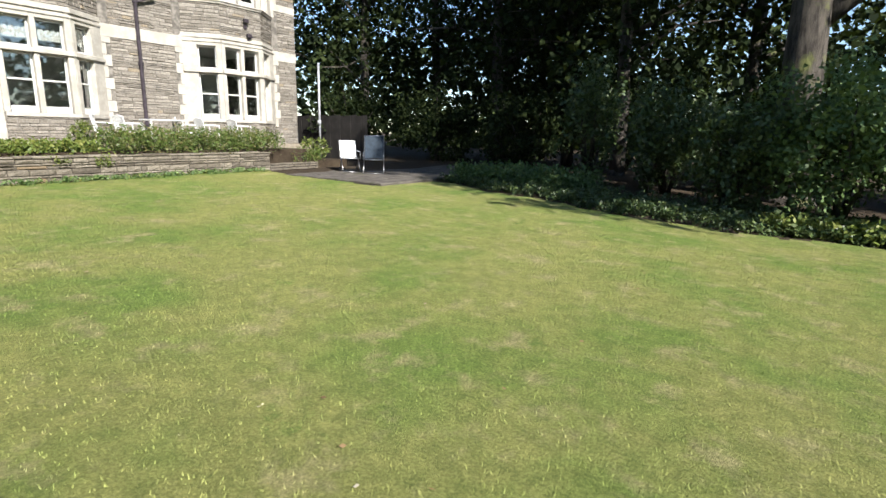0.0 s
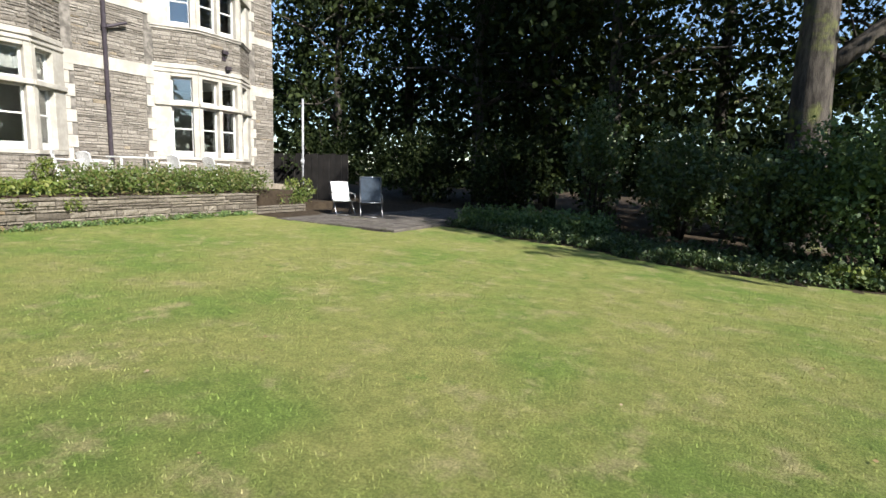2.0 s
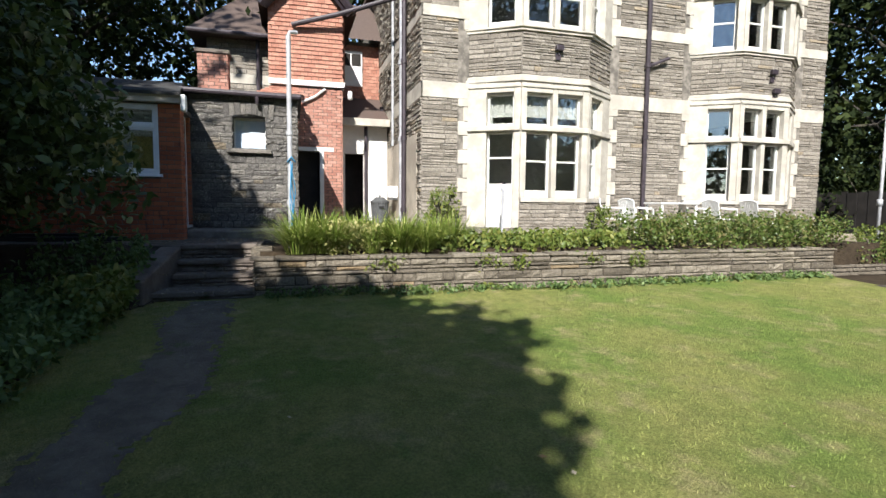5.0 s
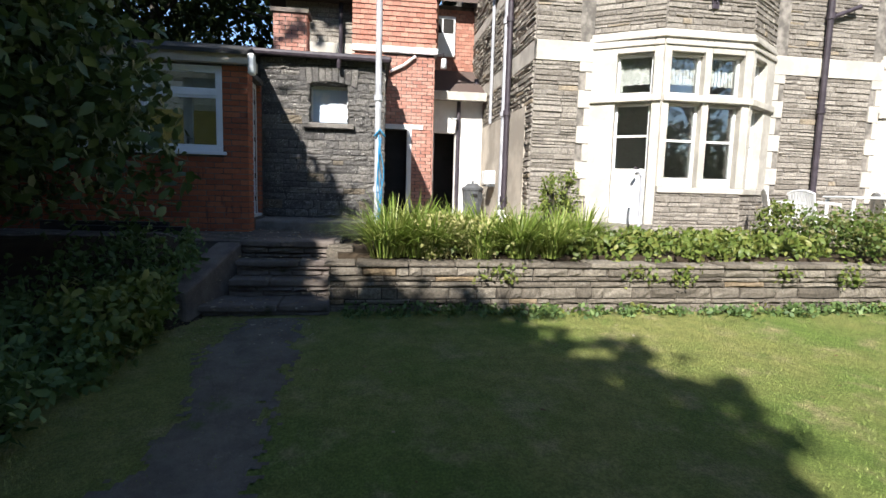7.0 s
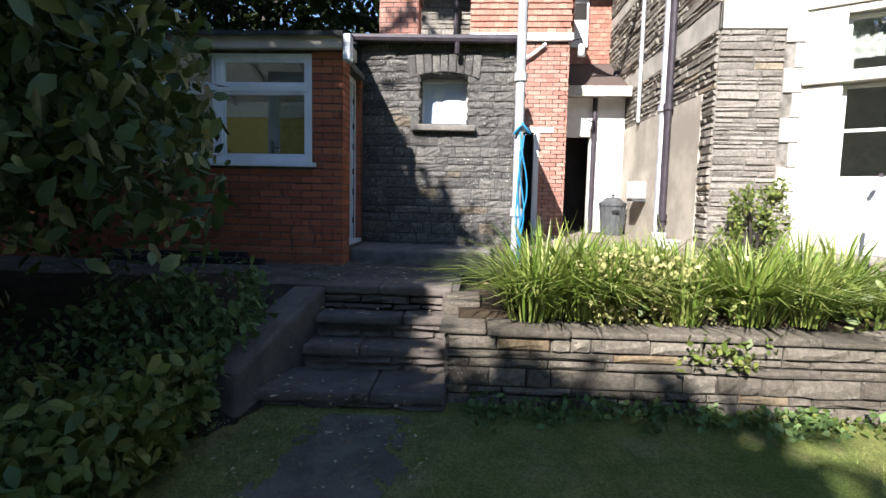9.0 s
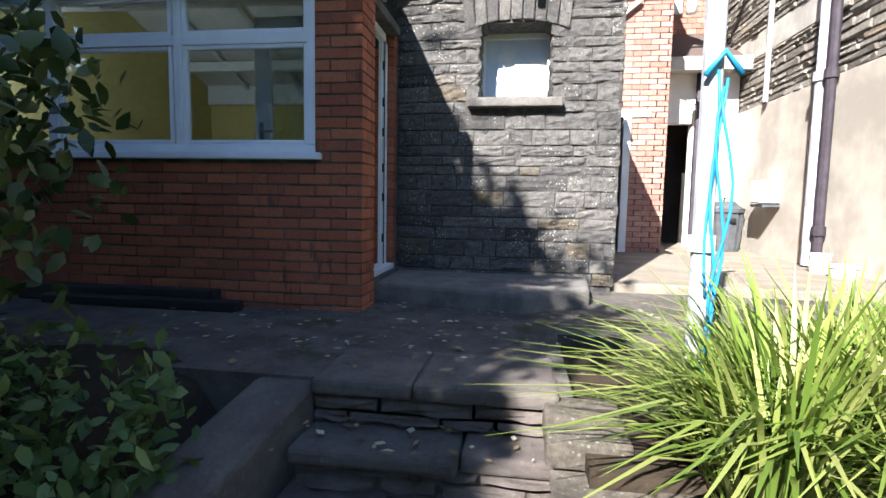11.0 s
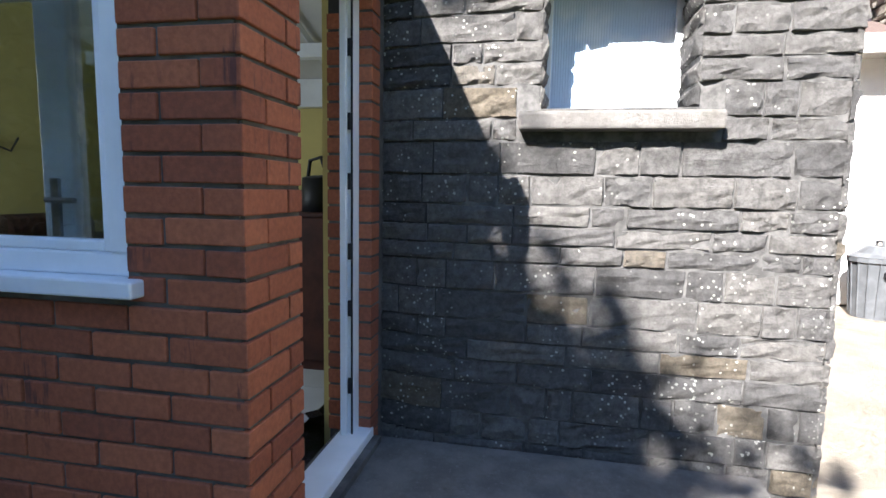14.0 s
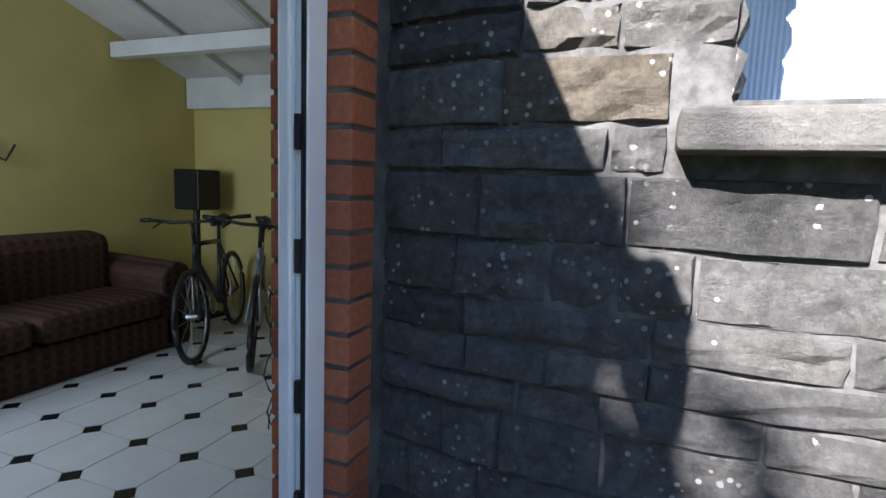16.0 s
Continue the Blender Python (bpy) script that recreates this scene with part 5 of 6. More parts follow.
wing = empty("red_brick_wing", -19.3, 0.2, 1)
tagged(wing, "red brick back wing with tile-hung upper wall", "wing", kind="structure")
WF = Plane((-19.3, 0, 0), (0, 1, 0), (1, 0, 0))
WS = Plane((0, 0.97, 0), (-1, 0, 0), (0, 1, 0))
DW = (-0.2, 0.46, 1.0, 2.95)
b = Build()
WF.cut(b, -0.75, 0.95, 0.9, 6.9, -0.25, 0, [DW])
WS.cut(b, 19.3, 24.0, 0.9, 6.9, -0.25, -0.02, [])
b.done("core_wall", DARK_MORTAR, wing)
rest = Build()
for pl, a, c, hs in ((WF, -0.75, 0.97, [DW]), (WS, 19.3, 22.0, [])):
    for k in range(47):
        z = 1.0 + 0.075 * k
        u = a - (0.11 if k % 2 else 0)
        while u < c - 0.02:
            u0, u1 = max(u, a), min(u + 0.215, c)
            for h in hs:
                if h[3] > z and u0 < h[1] and u1 > h[0]:
                    if u0 < h[0]:
                        u1 = h[0]
                    elif u1 > h[1]:
                        u0 = h[1]
                    else:
                        u0 = u1
            if u1 - u0 > 0.02:
                pl.box(rest, u0 + 0.004, u1 - 0.004, z, z + 0.065, 0.0, 0.012)
            u += 0.225
tagged(rest.done("brickwork", FAR_BRICK, wing), kind="stuff")
rest = Build()
for pl, a, c in ((WF, -0.8, 1.0), (WS, 19.28, 22.0)):
    for k in range(19):
        z = 4.68 + 0.105 * k
        u = a - (0.085 if k % 2 else 0)
        while u < c:
            u0, u1 = max(u, a), min(u + 0.165, c)
            if u1 - u0 > 0.02:
                n = len(rest.v)
                rest.v += [pl.at(u0, z, 0.075), pl.at(u1 - 0.004, z, 0.075), pl.at(u1 - 0.004, z + 0.125, 0.045), pl.at(u0, z + 0.125, 0.045), pl.at(u0, z, 0.03), pl.at(u1 - 0.004, z, 0.03)]
                rest.f += [(n, n + 1, n + 2, n + 3), (n, n + 4, n + 5, n + 1)]
                rest.mi += [0, 0]
            u += 0.17
tagged(rest.done("hung_tiles", FAR_TILE, wing), kind="stuff")
b = Build()
WF.box(b, -0.8, 1.02, 4.55, 4.68, -0.02, 0.09)
WF.box(b, 0.4, 0.5, 1.0, 2.95, -0.1, 0.03)
WF.box(b, -0.28, 0.75, 2.95, 3.05, -0.1, 0.035)
WS.box(b, 19.2, 22, 4.55, 4.68, -0.02, 0.06)
b.done("white_band", WHITE, wing, 0.006)
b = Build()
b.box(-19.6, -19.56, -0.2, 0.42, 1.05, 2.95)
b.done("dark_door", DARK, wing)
b = Build()
b.tube([(-19.22, 0.55, 4.5), (-19.22, 0.3, 4.3), (-19.22, -0.2, 4.05)], 0.03, 6)
b.done("waste_pipe", WHITE, wing)
b = Build()
for p, q in (((-18.95, 1.25, 6.3), (-18.95, 0.15, 7.6)), ((-18.95, -0.95, 6.3), (-18.95, 0.15, 7.6))):
    b.tube([p, q], 0.09, 4)
    b.tube([(p[0] - 0.12, p[1] * 0.9, p[2]), (q[0] - 0.12, q[1], q[2] - 0.1)], 0.07, 4)
b.done("bargeboard", IRON, wing)
b = Build()
for sg, y1 in ((1, 1.3), (-1, -1.0)):
    b.quad((-18.95, 0.15, 7.65), (-24, 0.15, 7.65), (-24, y1, 6.3), (-18.95, y1, 6.3))
b.done("roof", SLATE, wing)
b = Build()
b.quad((-19.29, -0.75, 6.9), (-19.29, 0.97, 6.9), (-19.29, 0.15, 7.6))
b.done("gable", FAR_TILE, wing)

stonewing = empty("stone_wing", -20.5, -1.5, 3)
tagged(stonewing, "stone back wing with brown tiled roof", "wing", kind="structure")
SWF = Plane((-20.5, 0, 0), (0, 1, 0), (1, 0, 0))
stone_block(stonewing, SWF, -2.35, -0.75, 1.0, 4.75, 61, HOUSE_STONE, MORTAR)
stone_block(stonewing, SWF, -2.35, -0.75, 5.0, 6.0, 62, HOUSE_STONE, MORTAR)
b = Build()
SWF.box(b, -2.37, -0.75, 4.75, 5.0, -0.2, 0.03)
b.done("string_course", DRESSED, stonewing, 0.008)
b = Build()
b.box(-24, -20.8, -2.35, -2.1, 1, 6.0)
b.done("side_wall", MORTAR, stonewing)
b = Build()
b.quad((-20.1, -2.75, 5.95), (-20.1, -0.4, 5.95), (-22.2, -0.4, 7.6), (-22.2, -1.6, 7.6))
b.quad((-20.1, -2.75, 5.95), (-22.2, -1.6, 7.6), (-24.3, -2.75, 5.95))
b.quad((-20.1, -2.75, 5.87), (-24.3, -2.75, 5.87), (-24.3, -0.4, 5.87), (-20.1, -0.4, 5.87))
b.done("roof", SLATE, stonewing)
b = Build()
b.tube([(-20.05, -2.75, 5.9), (-20.05, -0.4, 5.9)], 0.06, 8)
b.tube([(-20.35, -1.1, 5.85), (-20.38, -1.1, 3.8)], 0.05, 8)
b.done("gutter", IRON, stonewing)
chim = empty("chimney_stack", -18, -1.9, 3.6)
tagged(chim, "short old brick stack with mossy stains", "chimney")
b = Build()
rng = random.Random(77)
for k in range(16):
    z = 3.62 + 0.075 * k
    for pl, a, c in ((Plane((-17.95, 0, 0), (0, 1, 0), (1, 0, 0)), -2.2, -1.6), (Plane((0, -1.6, 0), (-1, 0, 0), (0, 1, 0)), 17.95, 18.4)):
        u = a - (0.11 if k % 2 else 0)
        while u < c - 0.02:
            pl.box(b, max(u, a) + 0.004, min(u + 0.215, c) - 0.004, z, z + 0.065, 0, 0.01 + rng.uniform(0, 0.004))
            u += 0.225
b.done("brickwork", FAR_BRICK, chim)
block("core", -18.4, -17.95, -2.2, -1.6, 3.6, 4.82, DARK_MORTAR, chim)
block("cap", -18.45, -17.9, -2.25, -1.55, 4.82, 4.9, STEP, chim, 0.01)
keep_place(chim)
lean = empty("lean_to_roof", -18, -0.9, 3.7)
tagged(lean, "small sloping clay-tiled roof behind the outhouse", "roof")
b = Build()
rng = random.Random(5)
for k in range(9):
    for q in range(9):
        x, z = -17.6 - k * 0.19, 3.74 + k * 0.085
        y = -1.65 + q * 0.17 + (0.08 if k % 2 else 0)
        if y < -1.6 + k * 0.10:
            continue
        n = len(b.v)
        b.v += [(x, y, z + 0.02), (x, y + 0.165, z + 0.02), (x - 0.24, y + 0.165, z + 0.1), (x - 0.24, y, z + 0.1), (x, y, z), (x, y + 0.165, z)]
        b.f += [(n, n + 1, n + 2, n + 3), (n + 4, n + 5, n + 1, n)]
        b.mi += [0, 0]
b.done("roof_tile_rows", FAR_TILE, lean)
keep_place(lean)

# passage between the wings
passage = empty("passage", -20.6, 1.4, 1)
tagged(passage, "whitewashed covered passage with a dark doorway", "passage", kind="structure")
PF = Plane((-20.6, 0, 0), (0, 1, 0), (1, 0, 0))
b = Build()
PF.cut(b, 0.97, 2.36, 1.0, 3.82, -0.2, 0, [(1.16, 1.69, 1.0, 3.05)])
b.done("passage_wall", WHITEWASH, passage)
# Near-black sheet: the shade inside the doorway is put into its colour.
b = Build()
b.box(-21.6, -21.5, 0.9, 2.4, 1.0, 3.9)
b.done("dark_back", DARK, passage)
b = Build()
b.box(-20.55, -20.5, 1.80, 2.22, 1.1, 2.95)
b.done("open_door", WHITE, passage, 0.01)
b = Build()
b.box(-21.6, -20.2, 0.98, 2.36, 3.82, 3.92)
b.box(-20.25, -20.15, 0.98, 2.36, 3.78, 3.98)
b.done("canopy", DRESSED, passage, 0.01)
b = Build()
b.tube([(-20.5, 1.74, 1.1), (-20.5, 1.74, 3.8)], 0.05, 8)
b.done("pipe", IRON, passage)
b = Build()
b.quad((-20.3, 0.9, 3.95), (-20.3, 2.5, 3.95), (-22.2, 2.5, 4.9), (-22.2, 0.9, 4.9))
b.done("roof", SLATE, passage)
b = Build()
b.box(-22.6, -22.2, 0.9, 2.45, 4.5, 6.6)
b.done("upper_core", DARK_MORTAR, passage)
UP = Plane((-22.2, 0, 0), (0, 1, 0), (1, 0, 0))
b = Build()
for k in range(18):
    u = 0.95 - (0.08 if k % 2 else 0)
    while u < 2.4:
        UP.box(b, max(u, 0.95), min(u + 0.16, 2.4), 4.7 + 0.1 * k, 4.79 + 0.1 * k, 0, 0.02 + 0.002 * (k % 2))
        u += 0.17
tagged(b.done("hung_tiles", FAR_TILE, passage), kind="stuff")
b = Build()
b.box(-22.17, -22.1, 1.15, 1.85, 5.25, 6.3)
b.done("upper_window", WHITE, passage, 0.01)
b = Build()
for q in ((1.2, 1.48, 5.85, 6.22), (1.52, 1.8, 5.85, 6.22)):
    b.box(-22.1, -22.095, *q)
b.done("upper_pane", DARK, passage)
b = Build()
b.quad((-21.7, 0.7, 6.55), (-21.7, 2.6, 6.55), (-23.6, 2.6, 8.2), (-23.6, 0.7, 8.2))
b.done("upper_roof", SLATE, passage)
for r in (wing, stonewing, passage):
    keep_place(r)
lantern = empty("wall_lantern", -19.15, 1.05, 4.4)
b = Build()
b.tube([(-19.2, 1.0, 4.55), (-19.1, 1.15, 4.55), (-19.1, 1.15, 4.45)], 0.012, 6)
b.done("bracket", IRON, lantern)
b = Build()
b.tube([(-19.1, 1.15, 4.45), (-19.1, 1.15, 4.38), (-19.1, 1.15, 4.25)], 0.05, 8, 0.07)
b.done("globe", UPVC, lantern, smooth=True)
keep_place(lantern)
tagged(lantern, "small white outdoor lantern on the brick wing", "lamp")


def bin_thing(x, y, z):
    root = empty("dustbin", x, y, z)
    b = Build()
    b.tube([(0, 0, 0), (0, 0, 0.62)], 0.2, 16, 0.245)
    b.tube([(0, 0, 0.58), (0, 0, 0.63)], 0.265, 16)
    b.done("tub", GREYBIN, root, smooth=False)
    b = Build()
    for s in range(16):
        w = 6.28 * s / 16
        b.tube([(0.2 * math.cos(w), 0.2 * math.sin(w), 0.03), (0.243 * math.cos(w), 0.243 * math.sin(w), 0.58)], 0.012, 4)
    b.done("ribs", GREYBIN, root)
    b = Build()
    b.tube([(0, 0, 0.63), (0, 0, 0.67), (0, 0, 0.74)], 0.27, 16, 0.12)
    b.tube([(-0.07, 0, 0.73), (-0.05, 0, 0.79), (0.05, 0, 0.79), (0.07, 0, 0.73)], 0.014, 6)
    b.done("lid", GREYBIN, root)
    b = Build()
    b.box(0.235, 0.275, -0.07, 0.07, 0.44, 0.5)
    b.done("handle", BLACK, root, 0.01)
    tagged(root, "ribbed grey plastic dustbin with a lid", "dustbin")


bin_thing(-20.0, 2.05, 1.08)


def vent_box(x, z):
    root = empty("flue_box", x, 2.35, z)
    b = Build()
    b.box(x - 0.15, x + 0.15, 2.12, 2.37, z - 0.15, z + 0.15)
    b.done("cover", UPVC, root, 0.02)
    b = Build()
    for k in range(5):
        b.box(x - 0.17, x - 0.152, 2.14, 2.35, z - 0.13 + 0.05 * k, z - 0.1 + 0.05 * k)
    b.box(x - 0.2, x + 0.18, 2.15, 2.36, z - 0.2, z - 0.165)
    b.done("grille", GREYBIN, root)
    keep_place(root)
    tagged(root, "white boiler flue box on the rendered wall", "flue")


vent_box(-19.2, 1.95)
b = Build()
b.tube([(-13.65, -0.32, 0.85), (-13.66, -0.32, 4.05)], 0.036, 10)
b.tube([(-13.66, -0.32, 4.03), (-13.66, -0.3, 4.1), (-13.72, -0.2, 4.12)], 0.03, 8)
for z in (1.6, 2.62):
    b.tube([(-13.655, -0.32, z), (-13.655, -0.32, z + 0.06)], 0.05, 10)
tagged(b.done("garden_pole", PALE_IRON, smooth=False), "tall pale grey steel pole in the planted bed", "pole")
hose = Build()
for k in range(4):
    hose.tube([(-13.61 + 0.006 * k, -0.315 + 0.012 * k + (0.012 + 0.006 * k) * math.sin(q * 0.8 + k * 1.7), 2.24 - q * 0.1 - 0.03 * k) for q in range(9 + 2 * (k % 3))], 0.006, 6)
hose.tube([(-13.6, -0.36, 2.22), (-13.6, -0.3, 2.3), (-13.6, -0.24, 2.22)], 0.012, 6)
tagged(hose.done("hosepipe", BLUE, smooth=True), "blue cord and hose hanging from the garden pole", "hose")


# ---- patio and front chairs ----
def garden_chair(name, seat_mat, frame_mat, back_h, label, wide=0.52):
    """Folding chair facing +x, with sling seat and back."""
    root = empty(name, 0, 0, 0)
    b = Build()
    for y in (-wide / 2, wide / 2):
        b.tube([(0.3, y, 0.0), (-0.05, y, 0.38), (-0.18, y, 0.42), (-0.36, y, 0.42 + back_h)], 0.013, 6)
        b.tube([(-0.32, y, 0.0), (0.1, y, 0.38), (0.28, y, 0.4)], 0.013, 6)
        b.tube([(0.28, y, 0.4), (0.26, y, 0.6), (-0.25, y, 0.62)], 0.012, 6)
    for p in ((0.3, 0.012), (-0.32, 0.012), (-0.36, 0.42 + back_h), (0.28, 0.4)):
        b.tube([(p[0], -wide / 2, p[1]), (p[0], wide / 2, p[1])], 0.012, 6)
    b.done("frame", frame_mat, root, smooth=True)
    for nm, pts in (("seat", [(0.28, 0.41), (0.1, 0.385), (-0.14, 0.41)]), ("backrest", [(-0.17, 0.43), (-0.23, 0.43 + back_h * 0.4), (-0.355, 0.42 + back_h)])):
        b = Build()
        w = wide / 2 - 0.015
        for (x0, z0), (x1, z1) in zip(pts, pts[1:]):
            b.quad((x0, -w, z0), (x0, w, z0), (x1, w, z1), (x1, -w, z1))
            b.quad((x0 - 0.012, w, z0 - 0.012), (x0 - 0.012, -w, z0 - 0.012), (x1 - 0.012, -w, z1 - 0.012), (x1 - 0.012, w, z1 - 0.012))
        b.done(nm, seat_mat, root)
    tagged(root, label, "chair")
    return root


NAVY = plain("navy_canvas", (0.025, 0.04, 0.06), 0.8, 0, 0.15, 10)
c1 = garden_chair("folding_chair", WHITE, CHROME, 0.5, "white sling folding garden chair on the patio")
c1.matrix_basis = pose(-11.65, 11.5, 0.3, 0, 0, -32)
c2 = garden_chair("recliner_chair", NAVY, CHROME, 0.66, "navy reclining garden chair on the patio", 0.58)
c2.matrix_basis = pose(-10.75, 11.6, 0.3, 0, 0, -50)


def plastic_chair():
    root = empty("plastic_chair", 0, 0, 0)
    for y in (-0.24, 0.24):
        for nm, pts in (("leg", [(0.22, y, 0), (0.2, y * 0.95, 0.42)]), ("leg", [(-0.26, y, 0), (-0.2, y * 0.95, 0.42)]), ("armrest", [(0.22, y * 1.08, 0.42), (0.2, y * 1.1, 0.64), (-0.24, y * 1.1, 0.66)])):
            b = Build()
            b.tube(pts, 0.025, 6)
            b.done(nm, WHITE, root, smooth=True)
    b = Build()
    b.box(-0.22, 0.24, -0.24, 0.24, 0.4, 0.43)
    b.done("seat", WHITE, root, 0.012)
    b = Build()
    n = 9
    for k in range(n):
        y0, y1 = -0.25 + 0.5 * k / n, -0.25 + 0.5 * (k + 1) / n
        top = 0.84 - 0.9 * ((y0 + y1) / 2) ** 2
        b.v += [(-0.22, y0, 0.43), (-0.22, y1 - 0.012, 0.43), (-0.3, y1 - 0.012, top), (-0.3, y0, top), (-0.245, y0, 0.43), (-0.245, y1 - 0.012, 0.43), (-0.325, y1 - 0.012, top), (-0.325, y0, top)]
        m = k * 8
        b.f += [tuple(m + q for q in a) for a in ((0, 1, 2, 3), (7, 6, 5, 4), (3, 2, 6, 7), (0, 3, 7, 4), (1, 5, 6, 2))]
        b.mi += [0] * 5
    b.tube([(-0.31, -0.25 + 0.05 * q, 0.85 - 0.9 * (-0.25 + 0.05 * q) ** 2) for q in range(11)], 0.022, 6)
    b.done("backrest", WHITE, root)
    return tagged(root, "white moulded plastic garden chair by the house", "chair", "white chairs along the house")


pc = plastic_chair()
pc.matrix_basis = pose(-15.3, 6.35, 0.94, 0, 0, 60)
for y, a in ((6.95, 95), (9.2, 90), (8.55, 60), (10.3, 90)):
    copy_thing(pc, pose(-15.35, y, 0.94, 0, 0, a))


def bench():
    root = empty("garden_table", -15.3, 7.8, 1.02)
    b = Build()
    b.box(-15.6, -15.0, 7.3, 8.3, 1.68, 1.72)
    b.done("top", WHITE, root, 0.015)
    for x in (-15.55, -15.05):
        for y in (7.36, 8.24):
            b = Build()
            b.tube([(x, y, 1.02), (x, y, 1.68)], 0.03, 6)
            b.done("leg", WHITE, root)
    keep_place(root)
    tagged(root, "white plastic garden table by the house", "table")


bench()
b = Build()
b.tube([(-14.36, 12.75, 0.4), (-14.36, 12.78, 3.75)], 0.035, 8)
b.tube([(-14.36, 12.75, 1.7), (-14.36, 12.75, 1.85)], 0.06, 8)
tagged(b.done("washing_line_pole", PALE_IRON, smooth=True), "grey steel washing-line pole behind the patio", "pole")
b = Build()
b.tube([(-14.95, 3.62, 1.0), (-14.95, 3.62, 1.93)], 0.026, 10)
b.tube([(-14.95, 3.6, 1.92), (-15.0, 3.62, 1.98), (-15.55, 3.85, 1.99)], 0.024, 10)
b.tube([(-14.95, 3.62, 1.0), (-14.95, 3.62, 1.03)], 0.055, 10)
tagged(b.done("handrail", PALE_IRON), "pale steel handrail beside the garden door", "handrail")
for x, y, r, h in ((-17.55, 2.12, 0.1, 0.2), (-17.2, 2.16, 0.13, 0.12)):
    b = Build()
    b.tube([(x, y, 1.08), (x, y, 1.08 + h)], r * 0.85, 14, r)
    b.tube([(x, y, 1.06 + h), (x, y, 1.085 + h)], r * 1.07, 14)
    tagged(b.done("plant_pot", WHITE), "small white plastic pot by the rendered wall", "pot", "white pots in the yard")
b = Build()
b.tube([(1.3, 12.75, 0), (1.32, 12.75, 1.5)], 0.05, 8)
tagged(b.done("fence_post", TIMBER), "grey timber fence post among the shrubs", "post")
fence = empty("fence", -16, 15.6, 0.3)
for k in range(14):
    b = Build()
    b.box(-19.0 + 0.3 * k, -18.71 + 0.3 * k, 15.58 + 0.01 * (k % 2), 15.61 + 0.01 * (k % 2), 0.2, 2.1 + 0.02 * (k % 3))
    b.done("board", DARK, fence)
keep_place(fence)
tagged(fence, "dark boarded timber fence behind the house", "fence")

# knob and hinge details of the garden door
b = Build()
b.tube([(-16.02, 4.1, 2.1), (-15.93, 4.02, 2.1)], 0.025, 8)
tagged(b.done("door_knob", IRON), "dark round knob on the white garden door", "door knob")

# timbers lying by the garden room
for k, (x, y0, y1, z) in enumerate(((-14.96, -4.6, -3.05, 1.0), (-14.85, -4.3, -2.82, 1.0))):
    b = Build()
    b.box(x - 0.05, x + 0.05, y0, y1, z, z + 0.07 + 0.05 * (k == 0))
    tagged(b.done("timber_beam", BLACK, None, 0.012), "black-stained timber lying on the paving", "timber")


# ---- inside the garden room ----
def open_door():
    root = empty("glazed_door", -15.40, GY - 0.22, FL)
    b = Build()
    x0, x1 = -15.41, -15.35
    ya, yb = GY - 0.93, GY - 0.23
    for q in ((ya, ya + 0.12, FL + 0.02, 3.08), (yb - 0.1, yb, FL + 0.02, 3.08), (ya + 0.12, yb - 0.1, FL + 0.02, FL + 0.2), (ya + 0.12, yb - 0.1, 2.96, 3.08), (ya + 0.12, yb - 0.1, 2.0, 2.1)):
        b.box(x0, x1, *q)
    b.done("door_leaf", UPVC, root, 0.006)
    b = Build()
    b.box(-15.385, -15.379, ya + 0.12, yb - 0.1, FL + 0.2, 2.96)
    g = b.done("pane", GLASS, root)
    g.visible_shadow = False
    b = Build()
    b.box(x1, x1 + 0.012, ya + 0.04, ya + 0.07, 2.12, 2.32)
    b.tube([(x1, ya + 0.055, 2.25), (x1 + 0.04, ya + 0.055, 2.25), (x1 + 0.04, ya + 0.16, 2.25)], 0.01, 6)
    b.done("handle", CHROME, root)
    keep_place(root)
    tagged(root, "white glazed door standing open into the room", "door")


open_door()


def plaid():
    m = Mat("plaid_upholstery", 0.95, 0, 0.1)
    w1 = m.node("ShaderNodeTexWave", Vector=m.pos, Scale=4.0, Distortion=1.5)
    w2 = m.node("ShaderNodeTexWave", Vector=m.pos, Scale=5.0, Distortion=1.5)
    w2.bands_direction = "Z"
    c = m.mix(m.step(w1.outputs[1], 0.4, 0.8), (0.05, 0.028, 0.024), (0.10, 0.05, 0.04))
    c = m.mix(m.step(w2.outputs[1], 0.5, 0.9), c, (0.075, 0.042, 0.035))
    m.color(c).bump(m.noise(120, 6), 0.5, 0.005)
    return m.m


PLAID = plaid()


